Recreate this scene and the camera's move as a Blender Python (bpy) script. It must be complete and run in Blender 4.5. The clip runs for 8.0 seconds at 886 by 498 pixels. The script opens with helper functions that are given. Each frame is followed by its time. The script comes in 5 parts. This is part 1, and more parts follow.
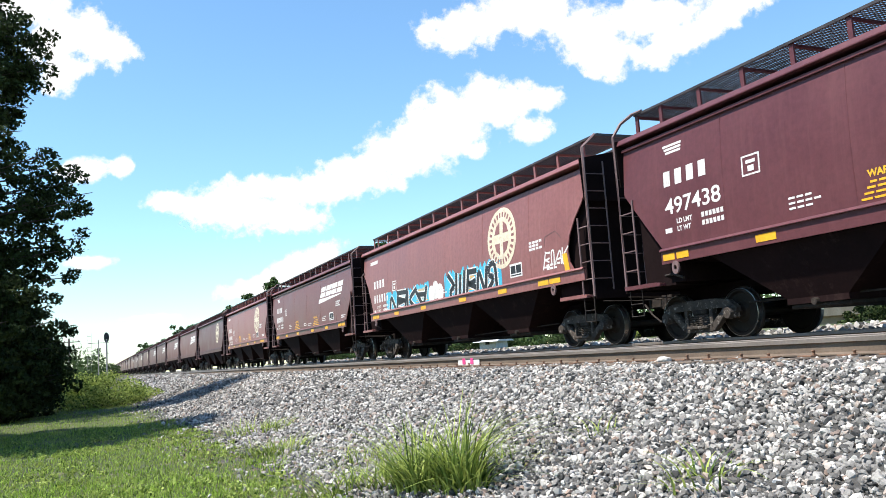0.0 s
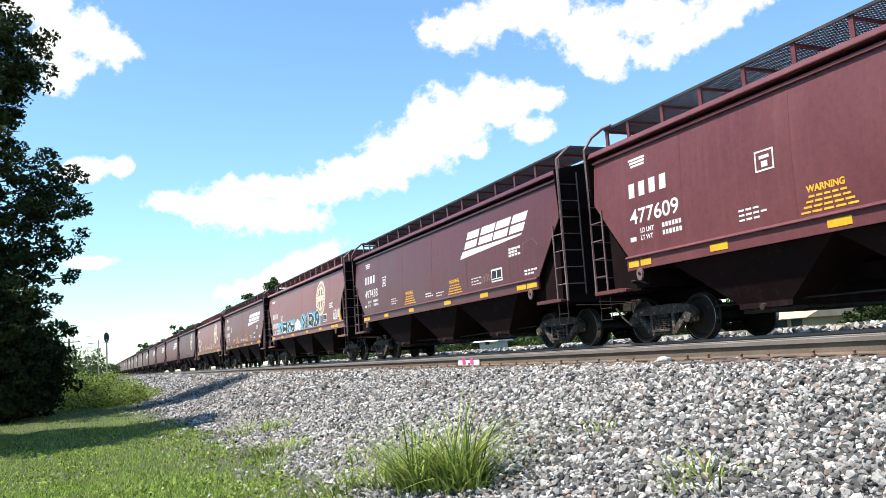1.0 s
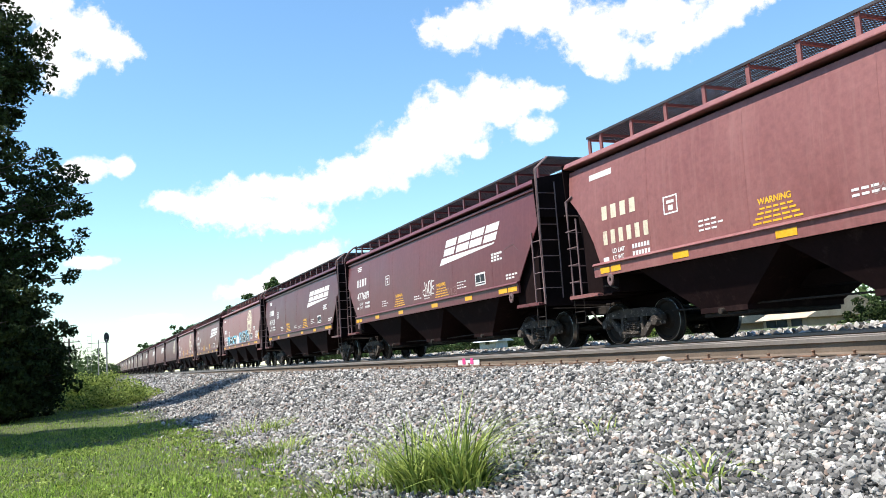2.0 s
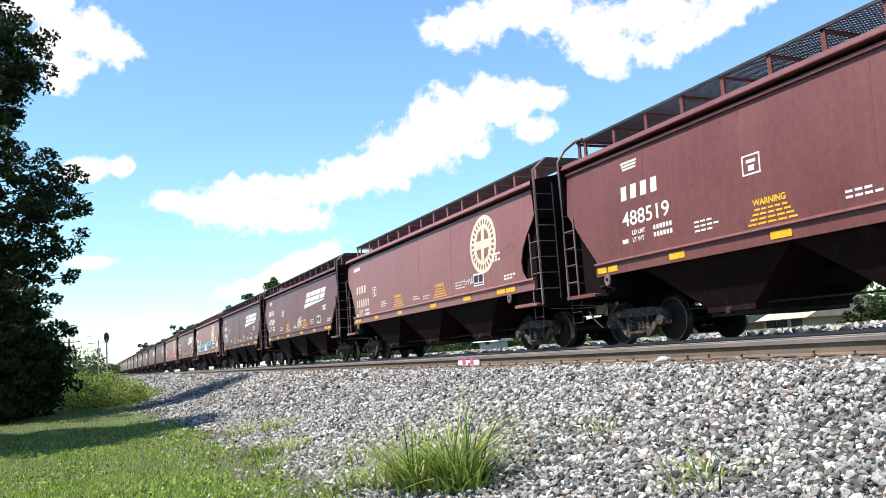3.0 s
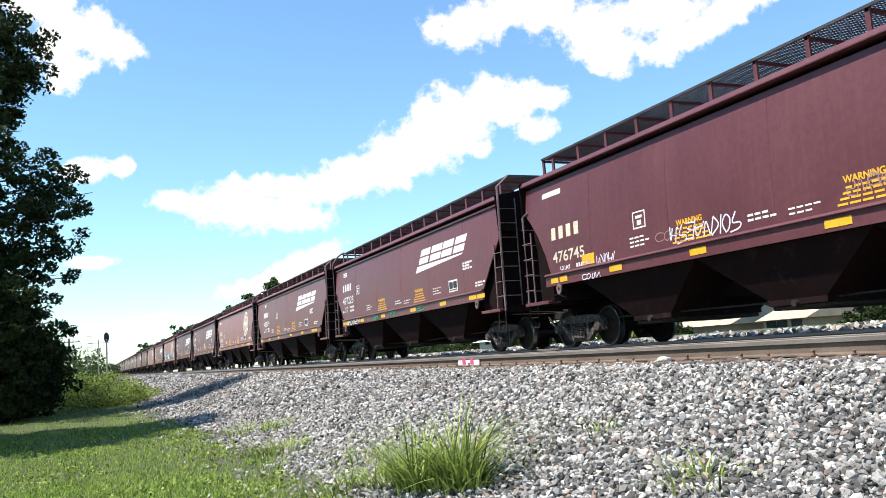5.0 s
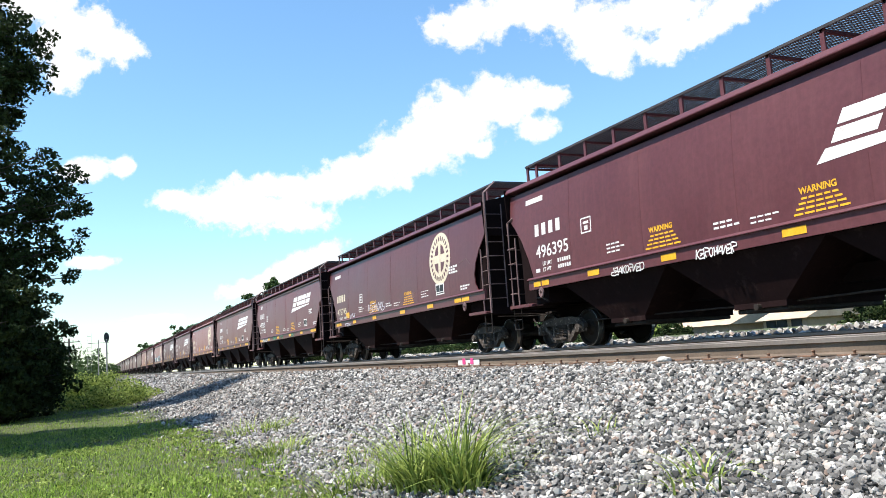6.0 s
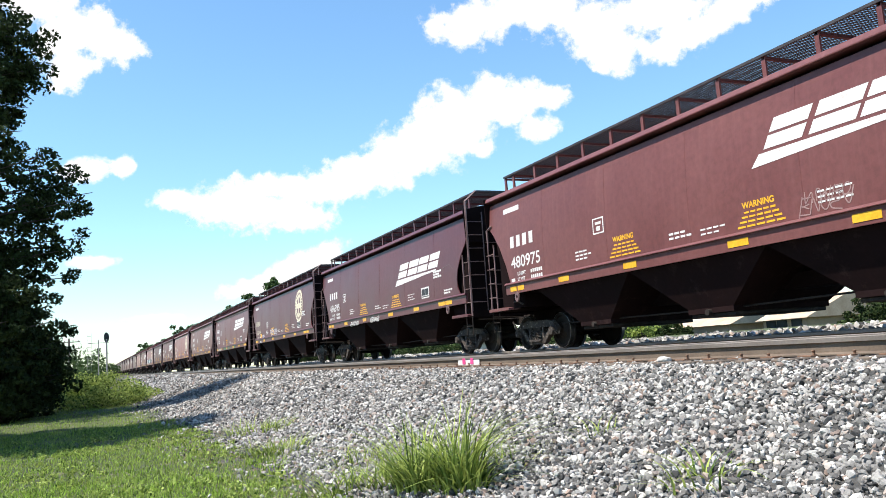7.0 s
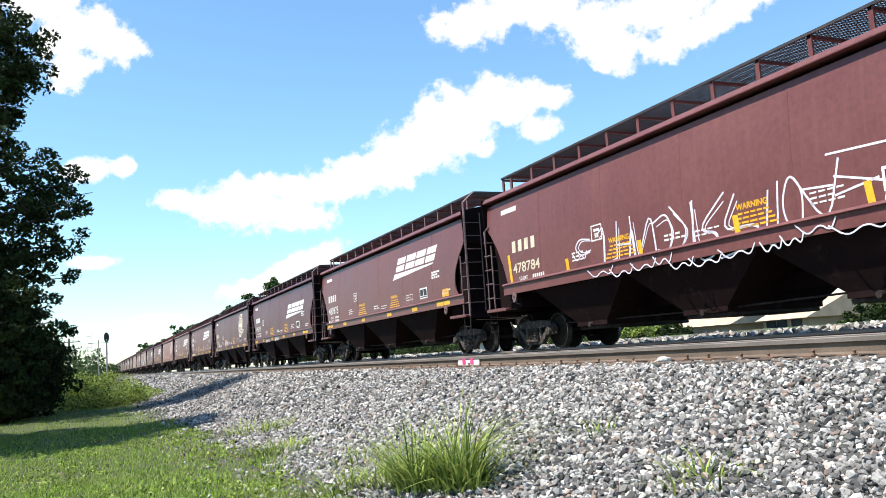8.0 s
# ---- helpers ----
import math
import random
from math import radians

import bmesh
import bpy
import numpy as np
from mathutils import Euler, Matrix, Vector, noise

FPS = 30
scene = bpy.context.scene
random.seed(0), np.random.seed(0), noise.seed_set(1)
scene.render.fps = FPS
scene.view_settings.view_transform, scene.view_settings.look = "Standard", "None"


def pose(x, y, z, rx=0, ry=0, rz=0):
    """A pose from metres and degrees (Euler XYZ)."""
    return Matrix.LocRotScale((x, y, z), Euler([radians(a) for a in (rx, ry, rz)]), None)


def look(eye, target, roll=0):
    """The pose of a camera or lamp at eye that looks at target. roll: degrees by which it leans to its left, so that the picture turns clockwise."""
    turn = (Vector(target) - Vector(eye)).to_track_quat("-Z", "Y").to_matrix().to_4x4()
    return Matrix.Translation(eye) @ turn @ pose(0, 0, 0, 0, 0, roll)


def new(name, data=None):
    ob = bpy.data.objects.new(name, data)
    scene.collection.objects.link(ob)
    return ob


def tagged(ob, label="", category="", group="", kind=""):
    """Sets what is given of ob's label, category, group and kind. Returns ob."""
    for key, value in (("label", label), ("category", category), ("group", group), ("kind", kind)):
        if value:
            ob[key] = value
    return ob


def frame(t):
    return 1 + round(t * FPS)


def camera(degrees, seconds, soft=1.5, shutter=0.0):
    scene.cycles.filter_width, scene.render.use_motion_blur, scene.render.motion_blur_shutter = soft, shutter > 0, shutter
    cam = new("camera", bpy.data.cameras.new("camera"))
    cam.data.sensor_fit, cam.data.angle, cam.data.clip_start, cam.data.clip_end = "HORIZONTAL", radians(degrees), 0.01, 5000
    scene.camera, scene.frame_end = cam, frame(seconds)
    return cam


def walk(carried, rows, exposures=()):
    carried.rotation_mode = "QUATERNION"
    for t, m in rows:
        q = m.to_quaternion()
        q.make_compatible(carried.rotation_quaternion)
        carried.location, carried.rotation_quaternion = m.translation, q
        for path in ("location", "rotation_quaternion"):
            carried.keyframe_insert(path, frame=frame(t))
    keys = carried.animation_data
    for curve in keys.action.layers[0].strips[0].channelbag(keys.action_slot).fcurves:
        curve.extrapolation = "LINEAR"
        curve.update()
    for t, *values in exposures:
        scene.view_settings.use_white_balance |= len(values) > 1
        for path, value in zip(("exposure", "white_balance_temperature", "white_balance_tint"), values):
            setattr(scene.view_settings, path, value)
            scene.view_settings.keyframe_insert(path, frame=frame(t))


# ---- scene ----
cam = camera(56.52, 8.0, soft=0.8, shutter=0.0)
EYE = (0.0, 0.0, 0.06)
YAW, PITCH = 23.91, 7.21
AIM = (EYE[0] + math.sin(radians(YAW)) * math.cos(radians(PITCH)), EYE[1] + math.cos(radians(YAW)) * math.cos(radians(PITCH)), EYE[2] + math.sin(radians(PITCH)))
VIEW = look(EYE, AIM, -3.85)
walk(cam, [(0.0, VIEW), (8.0, VIEW)])

# ---- light ----
SUN_ELEV, SUN_AZ = 61.0, -91.0          # degrees; azimuth from +y (along the track), negative to the left
world = bpy.data.worlds.new("world")
scene.world = world
world.use_nodes = True
wt = world.node_tree
sky = wt.nodes.new("ShaderNodeTexSky")
sky.sky_type = "NISHITA"
sky.sun_disc = False
sky.sun_elevation = radians(SUN_ELEV)
sky.sun_rotation = radians(SUN_AZ)
sky.air_density, sky.dust_density, sky.ozone_density = 1.25, 0.0, 2.4
wt.nodes["Background"].inputs["Strength"].default_value = 0.119
haze = wt.nodes.new("ShaderNodeMix")          # clear blue summer air
haze.data_type, haze.blend_type = "RGBA", "MULTIPLY"
haze.inputs[0].default_value = 1.0
haze.inputs[7].default_value = (0.77, 0.97, 1.07, 1)
wt.links.new(sky.outputs[0], haze.inputs[6])
wt.links.new(haze.outputs[2], wt.nodes["Background"].inputs["Color"])
sun = new("sun", bpy.data.lights.new("sun", "SUN"))
sun.data.energy, sun.data.angle, sun.data.color = 5.0, radians(0.5), (1.0, 0.955, 0.88)
sd = Vector((math.sin(radians(SUN_AZ)) * math.cos(radians(SUN_ELEV)), math.cos(radians(SUN_AZ)) * math.cos(radians(SUN_ELEV)), math.sin(radians(SUN_ELEV))))
sun.matrix_world = look(sd * 100, (0, 0, 0))
scene.view_settings.exposure = 0.84


# ---- materials ----
def nodes_of(name):
    m = bpy.data.materials.new(name)
    m.use_nodes = True
    return m, m.node_tree.nodes, m.node_tree.links, m.node_tree.nodes["Principled BSDF"]


def coords(n, l, space, scale):
    tc = n.new("ShaderNodeTexCoord")
    mp = n.new("ShaderNodeMapping")
    mp.inputs["Scale"].default_value = scale if isinstance(scale, tuple) else (scale,) * 3
    l.new(tc.outputs[space], mp.inputs["Vector"])
    return mp.outputs["Vector"]


def ramp(n, l, src, stops):
    r = n.new("ShaderNodeValToRGB")
    el = r.color_ramp.elements
    while len(el) < len(stops):
        el.new(0.5)
    for e, (pos, col) in zip(el, stops):
        e.position, e.color = pos, (*col, 1)
    l.new(src, r.inputs["Fac"])
    return r.outputs["Color"]


def noise_tex(n, l, vec, scale, detail=5.0, rough=0.6):
    t = n.new("ShaderNodeTexNoise")
    t.inputs["Scale"].default_value, t.inputs["Detail"].default_value, t.inputs["Roughness"].default_value = scale, detail, rough
    l.new(vec, t.inputs["Vector"])
    return t.outputs["Fac"]


def mixed(n, l, kind, fac, a, b):
    m = n.new("ShaderNodeMix")
    m.data_type, m.blend_type = "RGBA", kind
    for sock, v in ((m.inputs[0], fac), (m.inputs[6], a), (m.inputs[7], b)):
        if isinstance(v, (int, float)):
            sock.default_value = v
        elif isinstance(v, tuple):
            sock.default_value = (*v, 1)
        else:
            l.new(v, sock)
    return m.outputs[2]


def surface(name, low, high, rough=0.7, metal=0.0, scale=3.0, fine=40.0, bump=0.2, streak=None, space="Object", stain=None, dist=0.01, spec=0.5):
    """Two scales of colour variation, a fine relief and optional vertical streaks or stains."""
    m, n, l, b = nodes_of(name)
    vec = coords(n, l, space, 1.0)
    big, small = noise_tex(n, l, vec, scale, 4), noise_tex(n, l, vec, fine, 6)
    col = ramp(n, l, big, [(0.3, low), (0.7, high)])
    grain = ramp(n, l, small, [(0.25, (0.72, 0.72, 0.72)), (0.75, (1.15, 1.15, 1.15))])
    col = mixed(n, l, "MULTIPLY", 0.8, col, grain)
    if streak:
        sv = coords(n, l, space, (1.0, 2.2, 0.12))
        s = noise_tex(n, l, sv, 3.0, 6, 0.7)
        sm = ramp(n, l, s, [(0.5, (0, 0, 0)), (0.78, (0.6, 0.6, 0.6))])
        col = mixed(n, l, "MIX", sm, col, streak)
    if stain:
        s = noise_tex(n, l, vec, scale * 2.3, 8, 0.75)
        sm = ramp(n, l, s, [(0.56, (0, 0, 0)), (0.66, (1, 1, 1))])
        col = mixed(n, l, "MIX", sm, col, stain)
    l.new(col, b.inputs["Base Color"])
    rr = n.new("ShaderNodeMapRange")
    rr.inputs["To Min"].default_value, rr.inputs["To Max"].default_value = max(rough - 0.12, 0.05), min(rough + 0.12, 1)
    l.new(big, rr.inputs["Value"])
    l.new(rr.outputs[0], b.inputs["Roughness"])
    b.inputs["Metallic"].default_value = metal
    b.inputs["Specular IOR Level"].default_value = spec
    if bump:
        bp = n.new("ShaderNodeBump")
        bp.inputs["Strength"].default_value, bp.inputs["Distance"].default_value = bump, dist
        l.new(small, bp.inputs["Height"])
        l.new(bp.outputs[0], b.inputs["Normal"])
    return m


def leafy(name, low, high, rough=0.55, through_light=0.25):
    m, n, l, b = nodes_of(name)
    g = n.new("ShaderNodeNewGeometry")
    col = ramp(n, l, g.outputs["Random Per Island"], [(0.0, low), (0.6, high), (1.0, tuple(c * 1.25 for c in high))])
    l.new(col, b.inputs["Base Color"])
    b.inputs["Roughness"].default_value = rough
    b.inputs["Specular IOR Level"].default_value = 0.15
    tr = n.new("ShaderNodeBsdfTranslucent")
    l.new(col, tr.inputs["Color"])
    mx = n.new("ShaderNodeMixShader")
    mx.inputs[0].default_value = through_light
    out = n["Material Output"]
    l.new(b.outputs[0], mx.inputs[1])
    l.new(tr.outputs[0], mx.inputs[2])
    l.new(mx.outputs[0], out.inputs["Surface"])
    return m


def turf(name):
    """Blades whose colour drifts from lush to straw in patches."""
    m = leafy(name, (0.04, 0.078, 0.012), (0.27, 0.385, 0.062), through_light=0.4)
    n, l = m.node_tree.nodes, m.node_tree.links
    col = [x for x in l if x.to_socket.name == "Base Color"][0].from_socket
    patch = noise_tex(n, l, coords(n, l, "Object", 1.0), 0.9, 5, 0.65)
    mask = ramp(n, l, patch, [(0.48, (0, 0, 0)), (0.74, (0.5, 0.5, 0.5))])
    out = mixed(n, l, "MIX", mask, col, (0.32, 0.29, 0.14))
    for node in n:
        if node.type in ("BSDF_PRINCIPLED", "BSDF_TRANSLUCENT"):
            l.new(out, node.inputs[0])
    return m


def stones_mat(name):
    m, n, l, b = nodes_of(name)
    g = n.new("ShaderNodeNewGeometry")
    col = ramp(n, l, g.outputs["Random Per Island"], [(0.0, (0.03, 0.028, 0.026)), (0.24, (0.13, 0.12, 0.109)), (0.55, (0.28, 0.26, 0.237)), (0.84, (0.55, 0.517, 0.465)), (0.91, (0.27, 0.19, 0.145)), (0.96, (0.2, 0.15, 0.125)), (1.0, (0.58, 0.565, 0.55))])
    vec = coords(n, l, "Object", 1.0)
    small = noise_tex(n, l, vec, 60.0, 5)
    col = mixed(n, l, "MULTIPLY", 0.7, col, ramp(n, l, small, [(0.3, (0.65, 0.65, 0.65)), (0.7, (1.15, 1.15, 1.15))]))
    l.new(col, b.inputs["Base Color"])
    b.inputs["Roughness"].default_value = 0.85
    return m


MAT = {}
MAT["paint_red"] = surface("oxide_red_paint", (0.121, 0.036, 0.039), (0.153, 0.048, 0.049), 0.42, 0, 0.5, 9.0, 0.05, streak=(0.179, 0.070, 0.066), spec=0.42)
MAT["paint_old"] = surface("faded_red_paint", (0.218, 0.082, 0.076), (0.272, 0.112, 0.103), 0.42, 0, 0.5, 9.0, 0.05, streak=(0.310, 0.152, 0.135), spec=0.42)
MAT["paint_clean"] = surface("fresh_oxide_red_paint", (0.140, 0.048, 0.045), (0.175, 0.064, 0.058), 0.42, 0, 0.5, 9.0, 0.05, streak=(0.196, 0.081, 0.072), spec=0.42)
MAT["paint_dark"] = surface("dark_maroon_paint", (0.097, 0.030, 0.035), (0.124, 0.040, 0.044), 0.42, 0, 0.5, 9.0, 0.05, streak=(0.145, 0.055, 0.054), spec=0.42)
# base red sunk near black to hold the shade below; stain is dust
MAT["under"] = surface("dusty_shade_dark_underframe", (0.012, 0.006, 0.006), (0.02, 0.009, 0.0088), 0.85, 0, 1.2, 14.0, 0.2, stain=(0.03, 0.017, 0.015), spec=0.08)
# end colour taken almost to black, standing in for shade between cars
MAT["shell"] = surface("shade_black_end_sheet", (0.009, 0.005, 0.005), (0.016, 0.009, 0.009), 0.9, 0, 1.2, 14.0, 0.1, spec=0.05)
MAT["frame"] = surface("dusty_cast_side_frame", (0.03, 0.023, 0.019), (0.085, 0.067, 0.054), 0.8, 0, 5.0, 30.0, 0.5, stain=(0.34, 0.29, 0.25), spec=0.3)
MAT["ladder"] = surface("dusty_ladder_paint", (0.13, 0.075, 0.073), (0.21, 0.135, 0.13), 0.6, 0, 2.0, 20.0, 0.1)
MAT["iron"] = surface("greasy_cast_iron", (0.012, 0.009, 0.008), (0.042, 0.032, 0.026), 0.75, 0.0, 4.0, 30.0, 0.5, stain=(0.075, 0.06, 0.048), spec=0.25)
MAT["wheel"] = surface("rolled_steel_wheel", (0.012, 0.009, 0.007), (0.03, 0.021, 0.015), 0.7, 0.0, 3.0, 25.0, 0.2, spec=0.25)
MAT["tread"] = surface("polished_tread", (0.35, 0.34, 0.33), (0.5, 0.49, 0.47), 0.3, 1.0, 3.0, 25.0, 0.05)
MAT["grate"] = surface("galvanised_grating", (0.05, 0.045, 0.047), (0.09, 0.08, 0.083), 0.6, 0.5, 2.0, 20.0, 0.1)
MAT["rail_side"] = surface("rusty_rail_web", (0.1, 0.07, 0.05), (0.17, 0.125, 0.09), 0.9, 0.0, 1.5, 40.0, 0.3)
MAT["rail_head"] = surface("worn_rail_head_side", (0.15, 0.125, 0.105), (0.23, 0.195, 0.168), 0.6, 0.2, 1.0, 30.0, 0.1)
MAT["rail_top"] = surface("polished_rail_head", (0.42, 0.40, 0.38), (0.55, 0.53, 0.5), 0.35, 0.8, 1.0, 30.0, 0.05)
MAT["tie"] = surface("weathered_creosote_tie", (0.06, 0.045, 0.035), (0.16, 0.12, 0.09), 0.9, 0, 3.0, 30.0, 0.6)
MAT["plate"] = surface("rusty_tie_plate", (0.14, 0.07, 0.04), (0.24, 0.14, 0.09), 0.85, 0.1, 6.0, 60.0, 0.4)
MAT["white"] = surface("white_stencil_paint", (0.62, 0.60, 0.57), (0.82, 0.80, 0.77), 0.6, 0, 2.0, 20.0, 0.0, stain=(0.5, 0.42, 0.38))
MAT["cream"] = surface("cream_stencil_paint", (0.60, 0.52, 0.38), (0.72, 0.64, 0.48), 0.6, 0, 2.0, 20.0, 0.0, stain=(0.48, 0.36, 0.27))
MAT["yellow"] = surface("yellow_reflector", (0.75, 0.36, 0.015), (0.85, 0.45, 0.03), 0.45, 0, 3.0, 20.0, 0.0)
MAT["cyan"] = surface("cyan_spray_paint", (0.03, 0.36, 0.55), (0.08, 0.5, 0.68), 0.5, 0, 3.0, 20.0, 0.0)
MAT["black"] = surface("black_spray_paint", (0.012, 0.012, 0.014), (0.025, 0.025, 0.028), 0.5, 0, 3.0, 20.0, 0.0)
MAT["green"] = surface("green_spray_paint", (0.02, 0.25, 0.13), (0.05, 0.4, 0.22), 0.5, 0, 3.0, 20.0, 0.0)
MAT["lilac"] = surface("pale_spray_paint", (0.62, 0.60, 0.68), (0.78, 0.76, 0.82), 0.5, 0, 3.0, 20.0, 0.0)
MAT["dim"] = surface("faded_stencil", (0.26, 0.15, 0.14), (0.36, 0.24, 0.22), 0.7, 0, 2.0, 20.0, 0.0)
MAT["stone"] = stones_mat("crushed_ballast_stone")
MAT["bed"] = surface("ballast_bed", (0.035, 0.033, 0.03), (0.1, 0.094, 0.086), 0.95, 0, 2.0, 22.0, 1.0, stain=(0.13, 0.11, 0.09), dist=0.05)
MAT["ground"] = surface("grassy_soil", (0.045, 0.06, 0.016), (0.1, 0.115, 0.035), 0.95, 0, 0.35, 25.0, 1.0, stain=(0.2, 0.165, 0.115), dist=0.05)
MAT["gravel"] = surface("pale_gravel", (0.24, 0.23, 0.215), (0.36, 0.345, 0.32), 0.95, 0, 0.6, 12.0, 0.8, stain=(0.13, 0.16, 0.05), dist=0.05)
MAT["blade"] = turf("grass_blade")
MAT["dry"] = leafy("dry_grass_blade", (0.2, 0.16, 0.07), (0.32, 0.26, 0.13), through_light=0.2)
# leaf green lowered towards black: the trees' shaded side is in the colour
MAT["leaf"] = leafy("shade_dark_oak_leaf", (0.014, 0.022, 0.008), (0.034, 0.05, 0.014), rough=0.85, through_light=0.05)
MAT["weed"] = leafy("weed_leaf", (0.04, 0.085, 0.014), (0.31, 0.37, 0.09), through_light=0.3)
MAT["far_leaf"] = leafy("distant_foliage", (0.03, 0.055, 0.016), (0.06, 0.098, 0.03), through_light=0.2)
MAT["bark"] = surface("furrowed_bark", (0.035, 0.026, 0.02), (0.085, 0.065, 0.05), 0.95, 0, 4.0, 25.0, 1.0, dist=0.03)
MAT["signal"] = surface("black_signal_paint", (0.012, 0.012, 0.012), (0.03, 0.03, 0.03), 0.6, 0, 5.0, 40.0, 0.1)
MAT["mast"] = surface("silver_mast_paint", (0.22, 0.2, 0.2), (0.34, 0.32, 0.31), 0.55, 0.3, 3.0, 30.0, 0.1)
MAT["pole"] = surface("grey_pole_wood", (0.12, 0.1, 0.08), (0.2, 0.17, 0.14), 0.95, 0, 3.0, 30.0, 0.4)
MAT["siding"] = surface("white_siding", (0.55, 0.54, 0.52), (0.65, 0.64, 0.62), 0.7, 0, 1.0, 10.0, 0.1)
MAT["tan_roof"] = surface("tan_shingle", (0.42, 0.30, 0.2), (0.55, 0.42, 0.3), 0.9, 0, 1.0, 12.0, 0.4)
MAT["tan_wall"] = surface("tan_stucco", (0.3, 0.22, 0.15), (0.4, 0.3, 0.21), 0.9, 0, 1.0, 12.0, 0.2)
MAT["grey_roof"] = surface("pale_metal_roof", (0.5, 0.5, 0.5), (0.65, 0.65, 0.64), 0.5, 0.2, 1.0, 12.0, 0.1)
MAT["pane"] = surface("dark_window_pane", (0.03, 0.035, 0.04), (0.05, 0.055, 0.06), 0.1, 0, 1.0, 10.0, 0.0)
MAT["pink"] = surface("magenta_marking_paint", (0.62, 0.05, 0.19), (0.72, 0.09, 0.26), 0.6, 0, 3.0, 20.0, 0.0)
MAT["rubble"] = surface("pale_rock", (0.34, 0.32, 0.29), (0.5, 0.47, 0.43), 0.9, 0, 5.0, 40.0, 0.6)


# ---- building helpers ----
def mesh_of(bm, name, mat, smooth=False):
    me = bpy.data.meshes.new(name)
    bmesh.ops.recalc_face_normals(bm, faces=bm.faces)
    bm.to_mesh(me)
    bm.free()
    me.materials.append(mat)
    if smooth:
        me.polygons.foreach_set("use_smooth", [True] * len(me.polygons))
    return me


def part(name, bm, mat, parent, label="", smooth=False, m=None):
    ob = new(name, bm if isinstance(bm, bpy.types.Mesh) else mesh_of(bm, name, mat, smooth))
    ob.parent = parent
    if m is not None:
        ob.matrix_basis = m
    return tagged(ob, label)


def box(bm, x0, x1, y0, y1, z0, z1, bevel=0.0):
    vs = [bm.verts.new(v) for v in ((x0, y0, z0), (x1, y0, z0), (x1, y1, z0), (x0, y1, z0), (x0, y0, z1), (x1, y0, z1), (x1, y1, z1), (x0, y1, z1))]
    fs = [bm.faces.new([vs[i] for i in q]) for q in ((0, 3, 2, 1), (4, 5, 6, 7), (0, 1, 5, 4), (1, 2, 6, 5), (2, 3, 7, 6), (3, 0, 4, 7))]
    if bevel:
        es = list({e for f in fs for e in f.edges})
        bmesh.ops.bevel(bm, geom=es, offset=bevel, segments=1, affect="EDGES")
    return bm


def prism(bm, pts, axis, a, b):
    """Extrude a closed outline along x, y or z from a to b."""
    def place(p, v):
        return {"x": (v, p[0], p[1]), "y": (p[0], v, p[1]), "z": (p[0], p[1], v)}[axis]
    lo, hi = [bm.verts.new(place(p, a)) for p in pts], [bm.verts.new(place(p, b)) for p in pts]
    bm.faces.new(lo)
    bm.faces.new(hi[::-1])
    for i in range(len(pts)):
        j = (i + 1) % len(pts)
        bm.faces.new((lo[i], hi[i], hi[j], lo[j]))
    return bm


def tube(bm, path, r, seg=6, r_end=None, caps=True):
    """A round bar along a list of points."""
    rings = []
    pts = [Vector(p) for p in path]
    for i, p in enumerate(pts):
        d = (pts[min(i + 1, len(pts) - 1)] - pts[max(i - 1, 0)]).normalized()
        q = d.to_track_quat("Z", "Y")
        rad = r if r_end is None else r + (r_end - r) * i / (len(pts) - 1)
        rings.append([bm.verts.new(p + q @ Vector((rad * math.cos(2 * math.pi * k / seg), rad * math.sin(2 * math.pi * k / seg), 0))) for k in range(seg)])
    for a, b in zip(rings, rings[1:]):
        for k in range(seg):
            bm.faces.new((a[k], a[(k + 1) % seg], b[(k + 1) % seg], b[k]))
    if caps:
        bm.faces.new(rings[0][::-1])
        bm.faces.new(rings[-1])
    return bm


def lathe(bm, profile, seg=28):
    """Turn (position along the axis, radius) pairs about the x axis."""
    rings = [[bm.verts.new((a, r * math.cos(2 * math.pi * k / seg), r * math.sin(2 * math.pi * k / seg))) for k in range(seg)] for a, r in profile]
    for p, q in zip(rings, rings[1:]):
        for k in range(seg):
            bm.faces.new((p[k], p[(k + 1) % seg], q[(k + 1) % seg], q[k]))
    bm.faces.new(rings[0][::-1])
    bm.faces.new(rings[-1])
    return bm


def fast_mesh(name, verts, faces_flat, per, mat, smooth=False):
    """A mesh of equal-sided faces straight from arrays."""
    me = bpy.data.meshes.new(name)
    nf = len(faces_flat) // per
    me.vertices.add(len(verts))
    me.vertices.foreach_set("co", np.asarray(verts, np.float32).ravel())
    me.loops.add(nf * per)
    me.loops.foreach_set("vertex_index", np.asarray(faces_flat, np.int32))
    me.polygons.add(nf)
    me.polygons.foreach_set("loop_start", np.arange(nf, dtype=np.int32) * per)
    me.polygons.foreach_set("loop_total", np.full(nf, per, np.int32))
    me.materials.append(mat)
    me.polygons.foreach_set("use_smooth", np.full(nf, smooth))
    me.update(calc_edges=True)
    me.validate()
    return me


def empty(name, m, label, category, group="", kind=""):
    ob = new(name)
    ob.empty_display_size = 0.3
    ob.matrix_basis = m
    return tagged(ob, label, category, group, kind)


B = bmesh.new


# ---- ground ----
PROFILE = [(-400, -2.2), (-60, -1.5), (-8, -1.34), (1.0, -1.29), (2.0, -1.25), (3.3, -1.13), (6.05, -0.34), (6.45, -0.285), (7.6, -0.262), (8.6, -0.24), (13.9, -0.24), (15.0, -0.1), (17, 0.0), (30, 0.22), (34, 0.2), (40, -1.2), (80, -1.2), (600, 0.8)]


